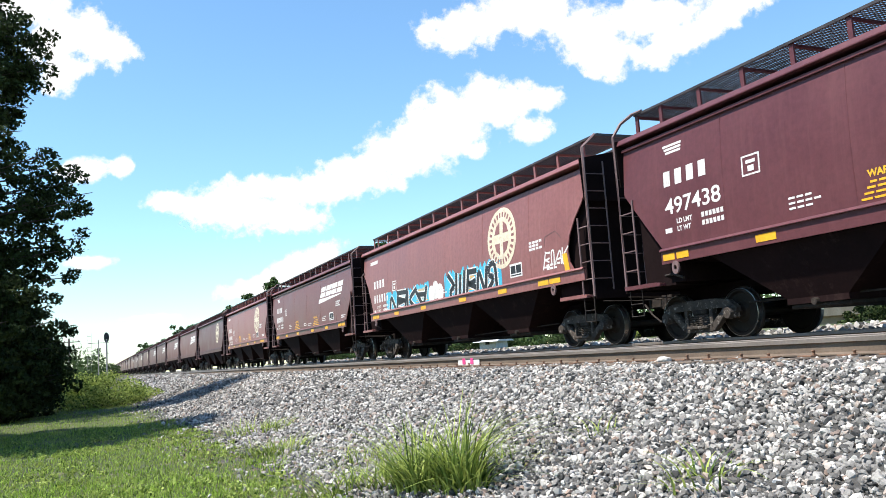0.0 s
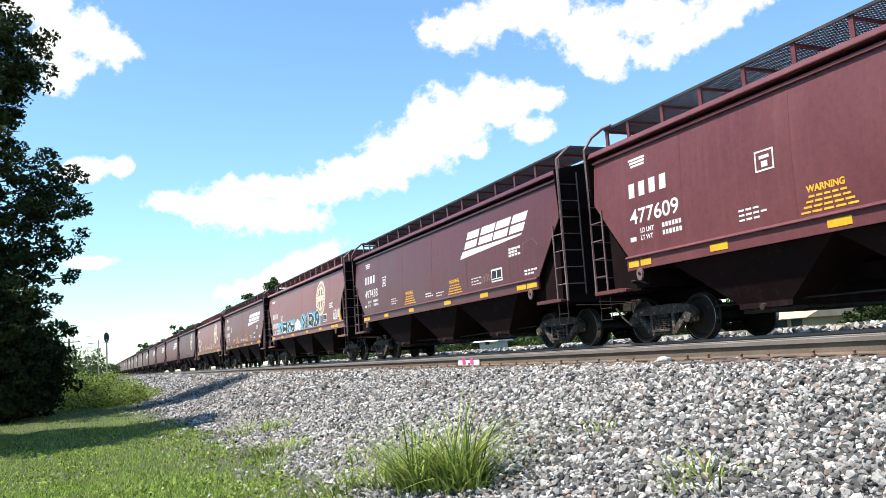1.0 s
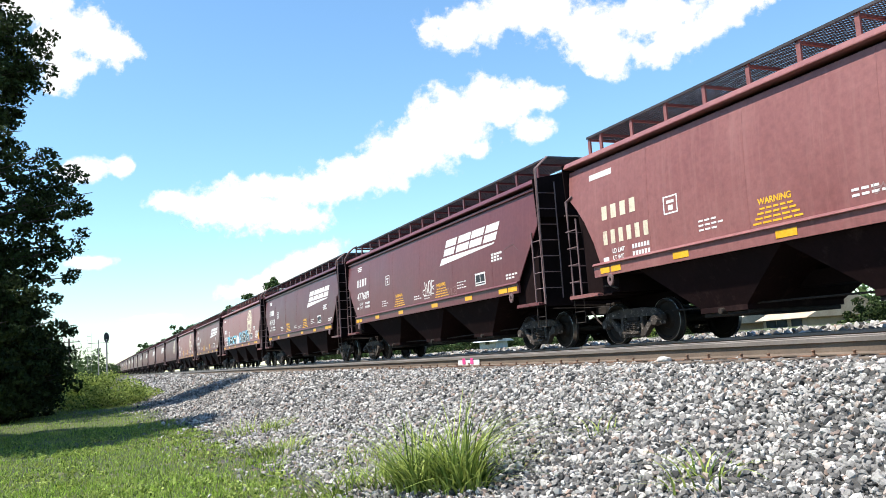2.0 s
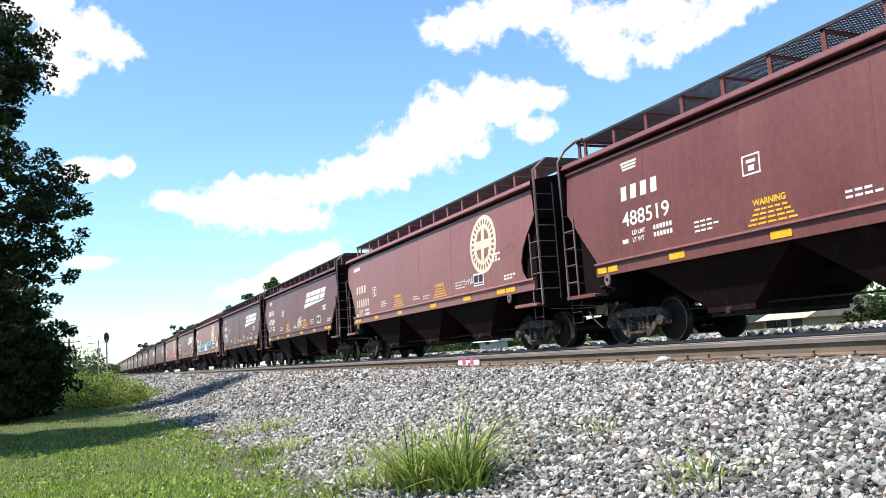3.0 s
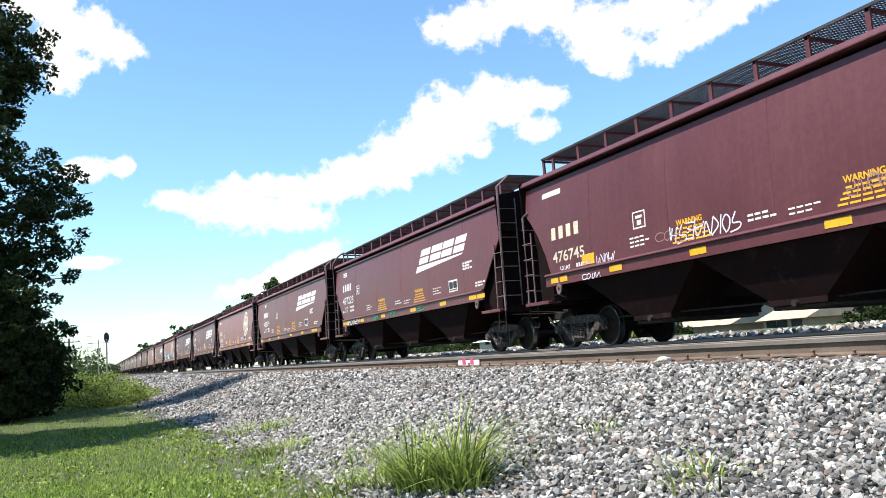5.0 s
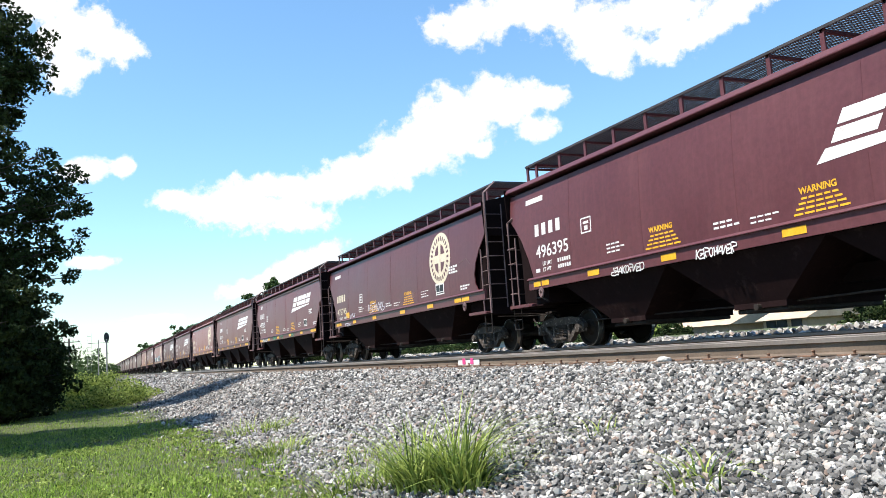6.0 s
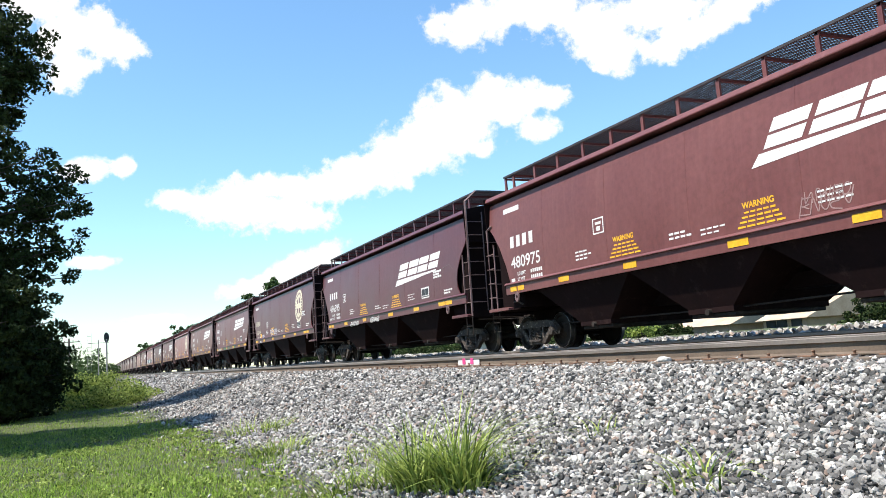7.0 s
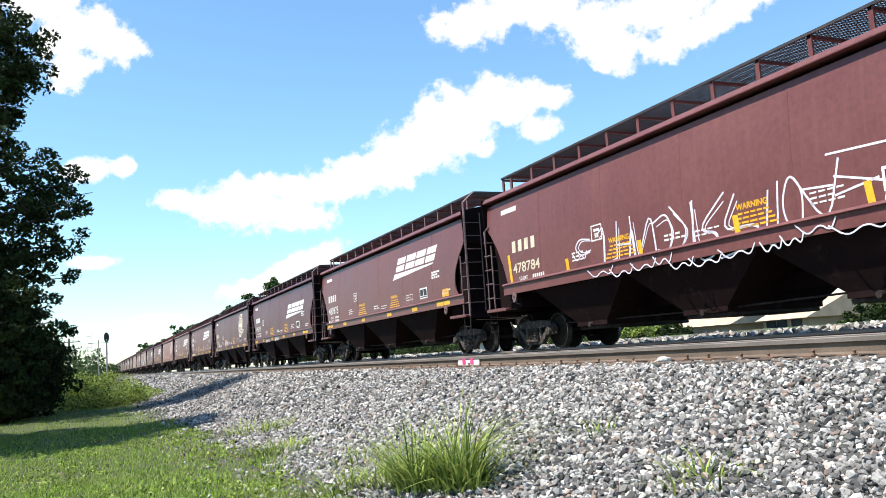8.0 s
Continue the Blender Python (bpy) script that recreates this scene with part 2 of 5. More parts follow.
def gz(x, y):
    """Height of the ground: low verge, ballast bank, the flat under the tracks, the yard beyond."""
    xs, zs = zip(*PROFILE)
    z = float(np.interp(x, xs, zs))
    k = 1.0 if x < 5.0 or x > 15 else 0.25
    return z + k * 0.05 * noise.noise((x * 0.35, y * 0.25, 0.0)) + k * 0.02 * noise.noise((x * 1.7, y * 1.7, 5.0))


def build_ground():
    xs = [-3000, -1200, -400, -150, -60, -30, -20] + list(np.arange(-14, 2.0, 0.5)) + list(np.arange(2.0, 6.9, 0.2)) + [7, 8, 9, 10, 11, 12, 13.4, 14, 14.6, 15.5, 16.5, 18, 20, 23, 27, 32, 40, 60, 100, 200, 500, 1200, 3500]
    ys = [-600, -200, -60, -30, -15, -8, -4] + list(np.arange(-2, 40, 0.5)) + list(np.arange(40, 90, 2.0)) + [95, 105, 120, 140, 170, 210, 260, 330, 430, 600, 900, 1500, 2500, 4800]
    verts = [(x, y, gz(x, y)) for y in ys for x in xs]
    w = len(xs)
    faces, slots = [], []
    rng = random.Random(4)
    for j in range(len(ys) - 1):
        for i in range(w - 1):
            faces += [j * w + i, j * w + i + 1, (j + 1) * w + i + 1, (j + 1) * w + i]
            cx = (xs[i] + xs[i + 1]) / 2 + 0.5 * noise.noise((ys[j] * 0.3, 2.0, 1.0)) + rng.uniform(-0.2, 0.2)
            slots.append(1 if 2.0 < cx < 14.6 else 2 if 14.6 <= cx < 21 else 0)
    me = fast_mesh("ground", verts, faces, 4, MAT["ground"])
    me.materials.append(MAT["bed"])
    me.materials.append(MAT["gravel"])
    me.polygons.foreach_set("material_index", slots)
    me.polygons.foreach_set("use_smooth", [True] * len(me.polygons))
    tagged(new("ground", me), "grassy verge rising to a grey ballast bank", "ground", kind="structure")


ICO = None


def ico():
    global ICO
    if ICO is None:
        bm = B()
        bmesh.ops.create_icosphere(bm, subdivisions=1, radius=1.0)
        bm.verts.ensure_lookup_table()
        ICO = np.array([v.co for v in bm.verts]), np.array([[v.index for v in f.verts] for f in bm.faces])
        bm.free()
    return ICO


def rotations(rng, n):
    q = rng.normal(size=(n, 4))
    q /= np.linalg.norm(q, axis=1)[:, None]
    w, x, y, z = q.T
    return np.stack([1 - 2 * (y * y + z * z), 2 * (x * y - z * w), 2 * (x * z + y * w), 2 * (x * y + z * w), 1 - 2 * (x * x + z * z), 2 * (y * z - x * w), 2 * (x * z - y * w), 2 * (y * z + x * w), 1 - 2 * (x * x + y * y)], 1).reshape(n, 3, 3)


def stone_field(name, places, sizes, seed, mat, label):
    """Broken angular stones, each with its own turn and flattening."""
    rng = np.random.default_rng(seed)
    base, tris = ico()
    n = len(places)
    shape = base[None] * (1 + rng.uniform(-0.42, 0.36, (n, len(base), 1)))
    shape = shape * (np.asarray(sizes)[:, None, None] * rng.uniform([0.75, 0.6, 0.45], [1.25, 1.0, 0.8], (n, 3))[:, None, :])
    pts = np.einsum("nij,nkj->nki", rotations(rng, n), shape) + np.asarray(places)[:, None, :]
    faces = (tris[None] + (np.arange(n) * len(base))[:, None, None]).ravel()
    tagged(new(name, fast_mesh(name, pts.reshape(-1, 3), faces, 3, mat)), label, "ballast", kind="stuff")


def build_ballast():
    rng = np.random.default_rng(11)
    places, sizes = [], []
    for y0, y1, density, size in ((-10.0, 1.0, 130, 0.036), (1.0, 9.0, 850, 0.0285), (9.0, 18.0, 720, 0.029), (18.0, 34.0, 270, 0.042), (34.0, 60.0, 60, 0.055), (60.0, 120.0, 16, 0.1)):
        n = int((y1 - y0) * 5.75 * density)
        for x, y, r in zip(rng.uniform(1.2, 6.95, n), rng.uniform(y0, y1, n), rng.uniform(0, 1, n)):
            edge = 2.35 + 0.55 * noise.noise((y * 0.45, 3.0, 7.0)) + 0.25 * noise.noise((y * 1.7, 9.0, 7.0))
            if x < edge and r > 0.13 * math.exp((x - edge) * 1.6):
                continue
            s = size * (0.55 + 0.9 * rng.random() ** 1.6)
            places.append((x, y, gz(x, y) + s * rng.uniform(-0.1, 0.8)))
            sizes.append(s)
    far, far_s = [], []
    for x, y in zip(rng.uniform(14.3, 19.5, 5200), rng.uniform(6, 75, 5200)):
        s = 0.09 * (0.5 + rng.random())
        far.append((x, y, gz(x, y) + s * 0.2))
        far_s.append(s)
    stone_field("yard_stones", far, far_s, 13, MAT["stone"], "coarse pale stone strewn beyond the tracks")
    stone_field("ballast_stones", places, sizes, 12, MAT["stone"], "loose grey crushed stone ballast on the bank")


# ---- tracks ----
NEAR, FAR = 7.86, 12.126
BEND = 1.637e-5          # the line bears very slightly to the right far off
RAIL_OUT = [(-0.075, -0.185), (0.075, -0.185), (0.075, -0.172), (0.012, -0.155), (0.009, -0.062), (0.039, -0.052), (0.039, -0.008), (0.031, 0.0), (-0.031, 0.0), (-0.039, -0.008), (-0.039, -0.052), (-0.009, -0.062), (-0.012, -0.155), (-0.075, -0.172)]


def build_track(centre, name, ties_to, label):
    track = empty(name, pose(centre, 0, -0.038 if centre == NEAR else 0), label, "railway track", kind="structure")
    for side in (-0.7545, 0.7545):
        bm = B()
        stops = [-60, 0, 40, 80, 120, 170, 230, 300, 380, 480, 600, 750]
        rows = [[bm.verts.new((px + BEND * y * y, y, pz)) for px, pz in RAIL_OUT] for y in stops]
        for a, b in zip(rows, rows[1:]):
            for k in range(len(RAIL_OUT)):
                j = (k + 1) % len(RAIL_OUT)
                bm.faces.new((a[k], b[k], b[j], a[j]))
        me = mesh_of(bm, "rail", MAT["rail_side"])
        me.materials.append(MAT["rail_top"])
        me.materials.append(MAT["rail_head"])
        for p in me.polygons:
            if p.normal.z > 0.6 and p.center.z > -0.01:
                p.material_index = 1
            elif p.center.z > -0.051 and abs(p.normal.x) > 0.5:
                p.material_index = 2
        part("rail", me, None, track, m=pose(side, 0, -0.002), label="steel rail with rusty web and bright head")
    tie = mesh_of(box(B(), -1.3, 1.3, -0.115, 0.115, -0.37, -0.192, 0.012), "tie", MAT["tie"])
    plate = mesh_of(box(B(), -0.19, 0.19, -0.09, 0.09, -0.194, -0.176, 0.003), "tie_plate", MAT["plate"])
    bm = B()
    box(bm, -0.012, 0.012, -0.008, 0.008, -0.2, -0.155)
    box(bm, -0.02, 0.016, -0.014, 0.014, -0.158, -0.142, 0.004)
    spike = mesh_of(bm, "spike", MAT["plate"])
    rng = random.Random(centre)
    y = -6.0
    while y < ties_to:
        t = part("tie", tie, None, track, m=pose(rng.uniform(-0.03, 0.03), y, 0, 0, 0, rng.uniform(-1, 1)))
        if y < 40:
            for side in (-0.7545, 0.7545):
                pl = part("tie_plate", plate, None, t, m=pose(side, 0, 0))
                if side < 0 and centre == NEAR and y < 28:
                    for dx in (-0.098, 0.098):
                        part("spike", spike, None, t, m=pose(side + dx, rng.choice((-0.05, 0.05)), rng.uniform(0, 0.02), 0, 0, 0 if dx < 0 else 180))
        y += 0.5
    return track


# ---- hopper cars ----
HALF_W, SHEET, PITCH_CAR = 1.62, 8.155, 17.85
SILL_LO, SILL_HI, EAVE = 1.5, 1.79, 4.07
SHARP = [(0.0, 3.1), (1.12, 1.78)]
ROUND = [(0.0, 3.42), (0.25, 3.2), (0.6, 2.8), (0.9, 2.3), (1.1, 1.79)]
ROUND_REAR = [(0.0, 3.48), (0.12, 3.28), (0.42, 2.98), (0.68, 2.62), (0.8, 2.28), (0.77, 2.0), (0.6, 1.79)]


def tumble(z):
    """How far the side leans in towards the roof."""
    return 0.13 * (max(0.0, z - 2.2) / 2.0) ** 2


def side_sheet(cut, rear, half, s):
    """A bulging side sheet, cut away at both ends over the platforms."""
    bm = B()
    low = max(cut[-1][1], rear[-1][1])
    zs = sorted(set(list(np.linspace(low, EAVE + 0.015, 24)) + [z for _, z in cut + rear if z > low]))
    rows = []
    for z in zs:
        front, back = (float(np.interp(z, [q[1] for q in c[::-1]], [q[0] for q in c[::-1]])) for c in (cut, rear))
        rows.append((z, back - half, half - front))
    for x in (HALF_W, HALF_W - 0.03):
        grid = [[bm.verts.new((s * (x - tumble(z)), y, z)) for y in (a, b)] for z, a, b in rows]
        for p, q in zip(grid, grid[1:]):
            bm.faces.new((p[0], p[1], q[1], q[0]))
    for k in (1, 2):
        edge = [[bm.verts.new((s * (x - tumble(r[0])), r[k], r[0])) for x in (HALF_W, HALF_W - 0.03)] for r in rows]
        for p, q in zip(edge, edge[1:]):
            bm.faces.new((p[0], p[1], q[1], q[0]))
    return bm


def make_bodies(style, half):
    """Meshes that the cars of one style share."""
    cut = SHARP if style == "sharp" else ROUND
    got = {}
    got["side"] = [side_sheet(cut, cut if style == "sharp" else ROUND_REAR, half, s) for s in (-1, 1)]
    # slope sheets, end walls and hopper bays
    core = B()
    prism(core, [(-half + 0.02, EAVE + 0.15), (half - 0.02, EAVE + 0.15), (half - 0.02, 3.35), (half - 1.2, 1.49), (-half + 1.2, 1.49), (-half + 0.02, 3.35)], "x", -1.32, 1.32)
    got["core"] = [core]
    # bays take the underframe colour, with the under-car shade already in it
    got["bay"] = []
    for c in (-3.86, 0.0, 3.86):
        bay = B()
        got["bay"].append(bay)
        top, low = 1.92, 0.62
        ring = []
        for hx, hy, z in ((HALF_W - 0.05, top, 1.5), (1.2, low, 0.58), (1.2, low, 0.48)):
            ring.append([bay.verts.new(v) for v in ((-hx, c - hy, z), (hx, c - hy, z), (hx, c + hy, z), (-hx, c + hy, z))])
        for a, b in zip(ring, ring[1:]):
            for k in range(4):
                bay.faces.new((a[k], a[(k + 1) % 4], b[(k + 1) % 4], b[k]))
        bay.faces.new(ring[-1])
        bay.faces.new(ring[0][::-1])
    got["sill"] = []
    y_rear, y_front = -half + (1.09 if style == "sharp" else 0.12), half - (1.09 if style == "sharp" else 0.9)
    for s in (-1, 1):
        x = s * (HALF_W + 0.012)
        sill = B()
        got["sill"].append(sill)
        prism(sill, [(x - 0.03, SILL_LO), (x + 0.03, SILL_LO), (x + 0.03, SILL_HI - 0.03), (x + 0.05 * s, SILL_HI), (x - 0.03, SILL_HI)], "y", y_rear, y_front)
        prism(sill, [(x - s * 0.02, SILL_HI - 0.04), (x + s * 0.08, SILL_HI - 0.04), (x + s * 0.08, SILL_HI - 0.032), (x + s * 0.045, SILL_HI + 0.012), (x - s * 0.02, SILL_HI + 0.012)], "y", y_rear, y_front)
    roof = B()
    h = half + 0.05
    lip = HALF_W + 0.015
    prism(roof, [(-lip, 4.18), (-lip, 4.2), (-lip + 0.055, 4.3), (-0.6, 4.5), (0.6, 4.5), (lip - 0.055, 4.3), (lip, 4.2), (lip, 4.18), (HALF_W - 0.03, 4.165), (HALF_W - 0.25, 4.165), (-HALF_W + 0.25, 4.165), (-HALF_W + 0.03, 4.165)], "y", -h, h)
    if style == "sharp":
        for s in (-1, 1):
            a, b = sorted((s * (HALF_W - 0.14), s * (HALF_W - 0.055)))
            box(roof, a, b, -half, half, 4.03, 4.085)
    got["roof"] = [roof]
    got["hatch"] = []
    for k in range(10):
        y = -half + 0.9 + k * (2 * half - 1.8) / 9
        got["hatch"].append(box(B(), -0.42, 0.42, y - 0.72, y + 0.72, 4.49, 4.6, 0.03))
    board = B()
    y0, y1 = -half - 0.2, half - (0.12 if style == "sharp" else 0.45)
    for s in (-1, 1):
        for x in (0.14, 1.24):
            box(board, s * x - 0.012, s * x + 0.012, y0, y1, 4.80, 4.85)
        y = y0
        while y < y1:
            box(board, min(s * 0.15, s * 1.23), max(s * 0.15, s * 1.23), y - 0.009, y + 0.009, 4.828, 4.84)
            y += 0.055
        for k in range(10):
            x = s * (0.24 + 0.1 * k)
            box(board, x - 0.007, x + 0.007, y0, y1, 4.822, 4.84)
    box(board, -1.24, 1.24, y0 - 0.03, y0 + 0.03, 4.79, 4.85)
    got["board"] = [board]
    got["strut"] = []
    for s in (-1, 1):
        steps = [y0 + 0.6 + 1.15 * k for k in range(int((y1 - y0 - 0.9) / 1.15) + 1)] + [y1 - 0.05]
        for y in steps:
            strut = B()
            got["strut"].append(strut)
            box(strut, s * 1.2 - 0.02, s * 1.2 + 0.02, y - 0.045, y + 0.045, 4.36, 4.82)
            box(strut, min(s * 0.14, s * 1.22), max(s * 0.14, s * 1.22), y - 0.03, y + 0.03, 4.75, 4.8)
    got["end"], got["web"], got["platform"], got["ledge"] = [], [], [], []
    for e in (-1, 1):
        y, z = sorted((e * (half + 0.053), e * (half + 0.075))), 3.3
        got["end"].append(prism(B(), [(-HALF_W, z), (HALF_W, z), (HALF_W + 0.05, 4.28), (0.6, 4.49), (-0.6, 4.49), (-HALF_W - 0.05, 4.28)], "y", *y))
        # added filler: closes the end cavity with black where deep shade lies
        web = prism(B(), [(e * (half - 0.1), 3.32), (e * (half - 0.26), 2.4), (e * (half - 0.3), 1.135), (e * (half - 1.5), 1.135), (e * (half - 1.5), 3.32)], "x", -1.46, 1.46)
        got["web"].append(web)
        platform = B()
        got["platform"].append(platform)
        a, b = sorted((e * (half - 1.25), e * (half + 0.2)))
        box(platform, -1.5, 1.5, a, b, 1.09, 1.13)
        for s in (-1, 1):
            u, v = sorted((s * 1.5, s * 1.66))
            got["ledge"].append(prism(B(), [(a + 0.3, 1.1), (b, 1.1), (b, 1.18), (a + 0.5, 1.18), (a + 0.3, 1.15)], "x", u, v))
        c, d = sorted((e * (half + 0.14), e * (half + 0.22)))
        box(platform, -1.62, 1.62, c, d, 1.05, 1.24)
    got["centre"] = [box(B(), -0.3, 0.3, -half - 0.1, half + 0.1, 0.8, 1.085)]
    # shell and under are the colours with shade painted in
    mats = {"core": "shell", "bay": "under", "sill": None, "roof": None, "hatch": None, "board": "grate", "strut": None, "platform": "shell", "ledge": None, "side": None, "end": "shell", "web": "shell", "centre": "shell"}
    return got, mats


def ladder_mesh(e, s, half, style):
    bm = B()
    y_out, y_in = e * (half + 0.17), e * (half - 0.27)
    for x in (s * (HALF_W + 0.005),):
        tube(bm, [(x, y_out, 1.1), (x, y_out, 4.52), (s * 1.25, y_out, 4.84)] if e < 0 else [(x, y_out - 0.1, 1.1), (x, y_out - 0.1, 3.4), (x - s * 0.06, y_out - 0.3, 3.5)] if style == "round" else [(x, y_out, 1.1), (x, y_out, 4.42), (s * 1.45, e * (half + 0.1), 4.7), (s * 1.28, e * (half - 0.1), 4.86), (s * 1.25, e * (half - 0.4), 4.86)], 0.036)
        tube(bm, [(x, y_in, 1.15), (x, y_in, 2.95)], 0.024)
        for z in (1.5, 1.9, 2.3, 2.7):
            tube(bm, [(x, y_out, z), (x, y_in, z)], 0.014, 5)
        for z in (1.5, 1.9, 2.3, 2.7, 3.1, 3.5, 3.9)[:5 if e > 0 and style == "round" else 7]:
            tube(bm, [(x, y_out + e * 0.02, z), (s * 1.12, y_out + e * 0.02, z)], 0.013, 5)
        tube(bm, [(s * 1.1, y_out, 1.1), (s * 1.1, y_out, 4.2)], 0.02)
    return bm


def stirrup_mesh(e, s, half):
    bm = B()
    for x in (s * 1.6,):
        a, b = e * (half + 0.1), e * (half - 0.3)
        tube(bm, [(x, a, 1.08), (x, a, 0.55), (x, b, 0.55), (x, b, 1.08)], 0.018)
        tube(bm, [(x, a, 0.8), (x, b, 0.8)], 0.014)
    return bm


def lever_mesh(e, half):
    """Uncoupling lever and air hose."""
    bm = B()
    tube(bm, [(-1.5, e * (half + 0.3), 0.98), (-0.6, e * (half + 0.34), 0.95), (-0.1, e * (half + 0.6), 0.95)], 0.014)
    tube(bm, [(-0.35, e * (half + 0.25), 0.85), (-0.35, e * (half + 0.5), 0.6), (-0.3, e * (half + 0.72), 0.42)], 0.025)
    return bm


def coupler_mesh(e, half):
    bm = B()
    a, b = sorted((e * (half), e * (PITCH_CAR / 2 - 0.12)))
    box(bm, -0.13, 0.13, a, b, 0.76, 0.98, 0.02)
    c, d = sorted((e * (PITCH_CAR / 2 - 0.25), e * (PITCH_CAR / 2 + 0.06)))
    prism(bm, [(-0.2, c), (0.12, c), (0.2, (c + d) / 2), (0.1, d), (-0.05, d), (-0.08, (c + d) / 2), (-0.2, (c + d) / 2)], "z", 0.72, 1.02)
    return bm


def truck_meshes():
    side = B()
    for outline in ([(-1.05, 0.56), (-0.85, 0.71), (-0.4, 0.76), (0.4, 0.76), (0.85, 0.71), (1.05, 0.56), (1.05, 0.46), (0.8, 0.58), (-0.8, 0.58), (-1.05, 0.46)],
                    [(-0.88, 0.56), (-0.72, 0.58), (-0.34, 0.26), (-0.44, 0.16)], [(0.88, 0.56), (0.72, 0.58), (0.34, 0.26), (0.44, 0.16)],
                    [(-0.44, 0.16), (-0.36, 0.24), (0.36, 0.24), (0.44, 0.16), (0.36, 0.13), (-0.36, 0.13)],
                    [(-0.4, 0.22), (-0.31, 0.22), (-0.31, 0.6), (-0.4, 0.6)], [(0.31, 0.22), (0.4, 0.22), (0.4, 0.6), (0.31, 0.6)]):
        prism(side, outline, "x", -0.065, 0.065)
    bmesh.ops.bevel(side, geom=list(side.edges), offset=0.01, segments=1, affect="EDGES")
    for y in (-0.89, 0.89):
        box(side, -0.09, 0.07, y - 0.12, y + 0.12, 0.36, 0.6, 0.02)
        lath = [(-0.16, 0.05), (-0.16, 0.1), (-0.1, 0.115), (-0.05, 0.12)]
        rings = [[side.verts.new((a, y + r * math.cos(k * math.pi / 6), 0.457 + r * math.sin(k * math.pi / 6))) for k in range(12)] for a, r in lath]
        for p, q in zip(rings, rings[1:]):
            for k in range(12):
                side.faces.new((p[k], p[(k + 1) % 12], q[(k + 1) % 12], q[k]))
        side.faces.new(rings[0][::-1])
    spring = B()
    for y in (-0.2, -0.07, 0.07, 0.2):
        pts = [(-0.02 + 0.055 * math.cos(a), y + 0.055 * math.sin(a), 0.26 + 0.21 * i / 40) for i, a in enumerate(np.linspace(0, 10 * math.pi, 41))]
        tube(spring, pts, 0.014, 5)
    box(spring, -0.13, 0.1, -0.29, 0.29, 0.2, 0.26, 0.01)
    bolster = B()
    box(bolster, -1.05, 1.05, -0.2, 0.2, 0.47, 0.66, 0.03)
    box(bolster, -0.4, 0.4, -0.25, 0.25, 0.6, 0.8, 0.03)
    brake = B()
    for e in (-1, 1):
        box(brake, -0.95, 0.95, e * 0.36 - 0.04, e * 0.36 + 0.04, 0.32, 0.4, 0.01)
        tube(brake, [(-0.7, e * 0.36, 0.36), (0.0, e * 0.1, 0.62)], 0.03)
    wheelset = B()
    for s in (-1, 1):
        prof = [(0.715, 0.12), (0.715, 0.36), (0.68, 0.40), (0.68, 0.49), (0.71, 0.487), (0.72, 0.46), (0.82, 0.452), (0.823, 0.442), (0.825, 0.39), (0.775, 0.36), (0.765, 0.2), (0.83, 0.16), (0.83, 0.08)]
        lathe(wheelset, [(s * a, r) for a, r in prof], seg=32)
    lathe(wheelset, [(-1.08, 0.075), (1.08, 0.075)], seg=10)
    ws = mesh_of(wheelset, "wheelset", MAT["wheel"])
    ws.materials.append(MAT["tread"])
    for p in ws.polygons:
        r = math.hypot(p.center.y, p.center.z)
        if 0.44 < r < 0.465 and p.center.x * p.normal.x > -0.2:
            p.material_index = 1
    return {"side_frame": mesh_of(side, "side_frame", MAT["frame"]), "spring_nest": mesh_of(spring, "spring_nest", MAT["frame"]), "truck": mesh_of(bolster, "truck", MAT["iron"]), "brake_beam": mesh_of(brake, "brake_beam", MAT["iron"]), "wheelset": ws}


# ---- lettering, emblems and tags on the car sides ----
def flat(bm, pts, x, th=0.004):
    """A thin raised patch of paint on the side at x, outlined in (along, up)."""
    vs = [bm.verts.new((x - th, p[0], p[1])) for p in pts]
    ws = [bm.verts.new((x, p[0], p[1])) for p in pts]
    bm.faces.new(vs)
    for i in range(len(pts)):
        j = (i + 1) % len(pts)
        bm.faces.new((vs[i], ws[i], ws[j], vs[j]))
    return bm


def rect(bm, y, z, w, h, x, slant=0.0, th=0.004):
    """w runs against +y, so that it reads from the near side; y, z: the corner that a reader calls lower left."""
    return flat(bm, [(y, z), (y - w, z), (y - w - slant * h, z + h), (y - slant * h, z + h)], x, th)


def words(text, size, weight=0.0):
    cu = bpy.data.curves.new("words", "FONT")
    cu.body, cu.size, cu.offset = text, size, weight
    ob = bpy.data.objects.new("words", cu)
    scene.collection.objects.link(ob)
    bpy.context.view_layer.update()
    me = bpy.data.meshes.new_from_object(ob.evaluated_get(bpy.context.evaluated_depsgraph_get()))
    bpy.data.objects.remove(ob)
    co = [tuple(v.co) for v in me.vertices]
    fs = [tuple(p.vertices) for p in me.polygons]
    bpy.data.meshes.remove(me)
    return co, fs


def add_words(bm, text, size, y, z, x, bold=1.0, weight=0.0):
    co, fs = words(text, size, weight)
    vs = [bm.verts.new((x - 0.004, y - c[0] * bold, z + c[1])) for c in co]
    for f in fs:
        try:
            bm.faces.new([vs[i] for i in f])
        except ValueError:
            pass


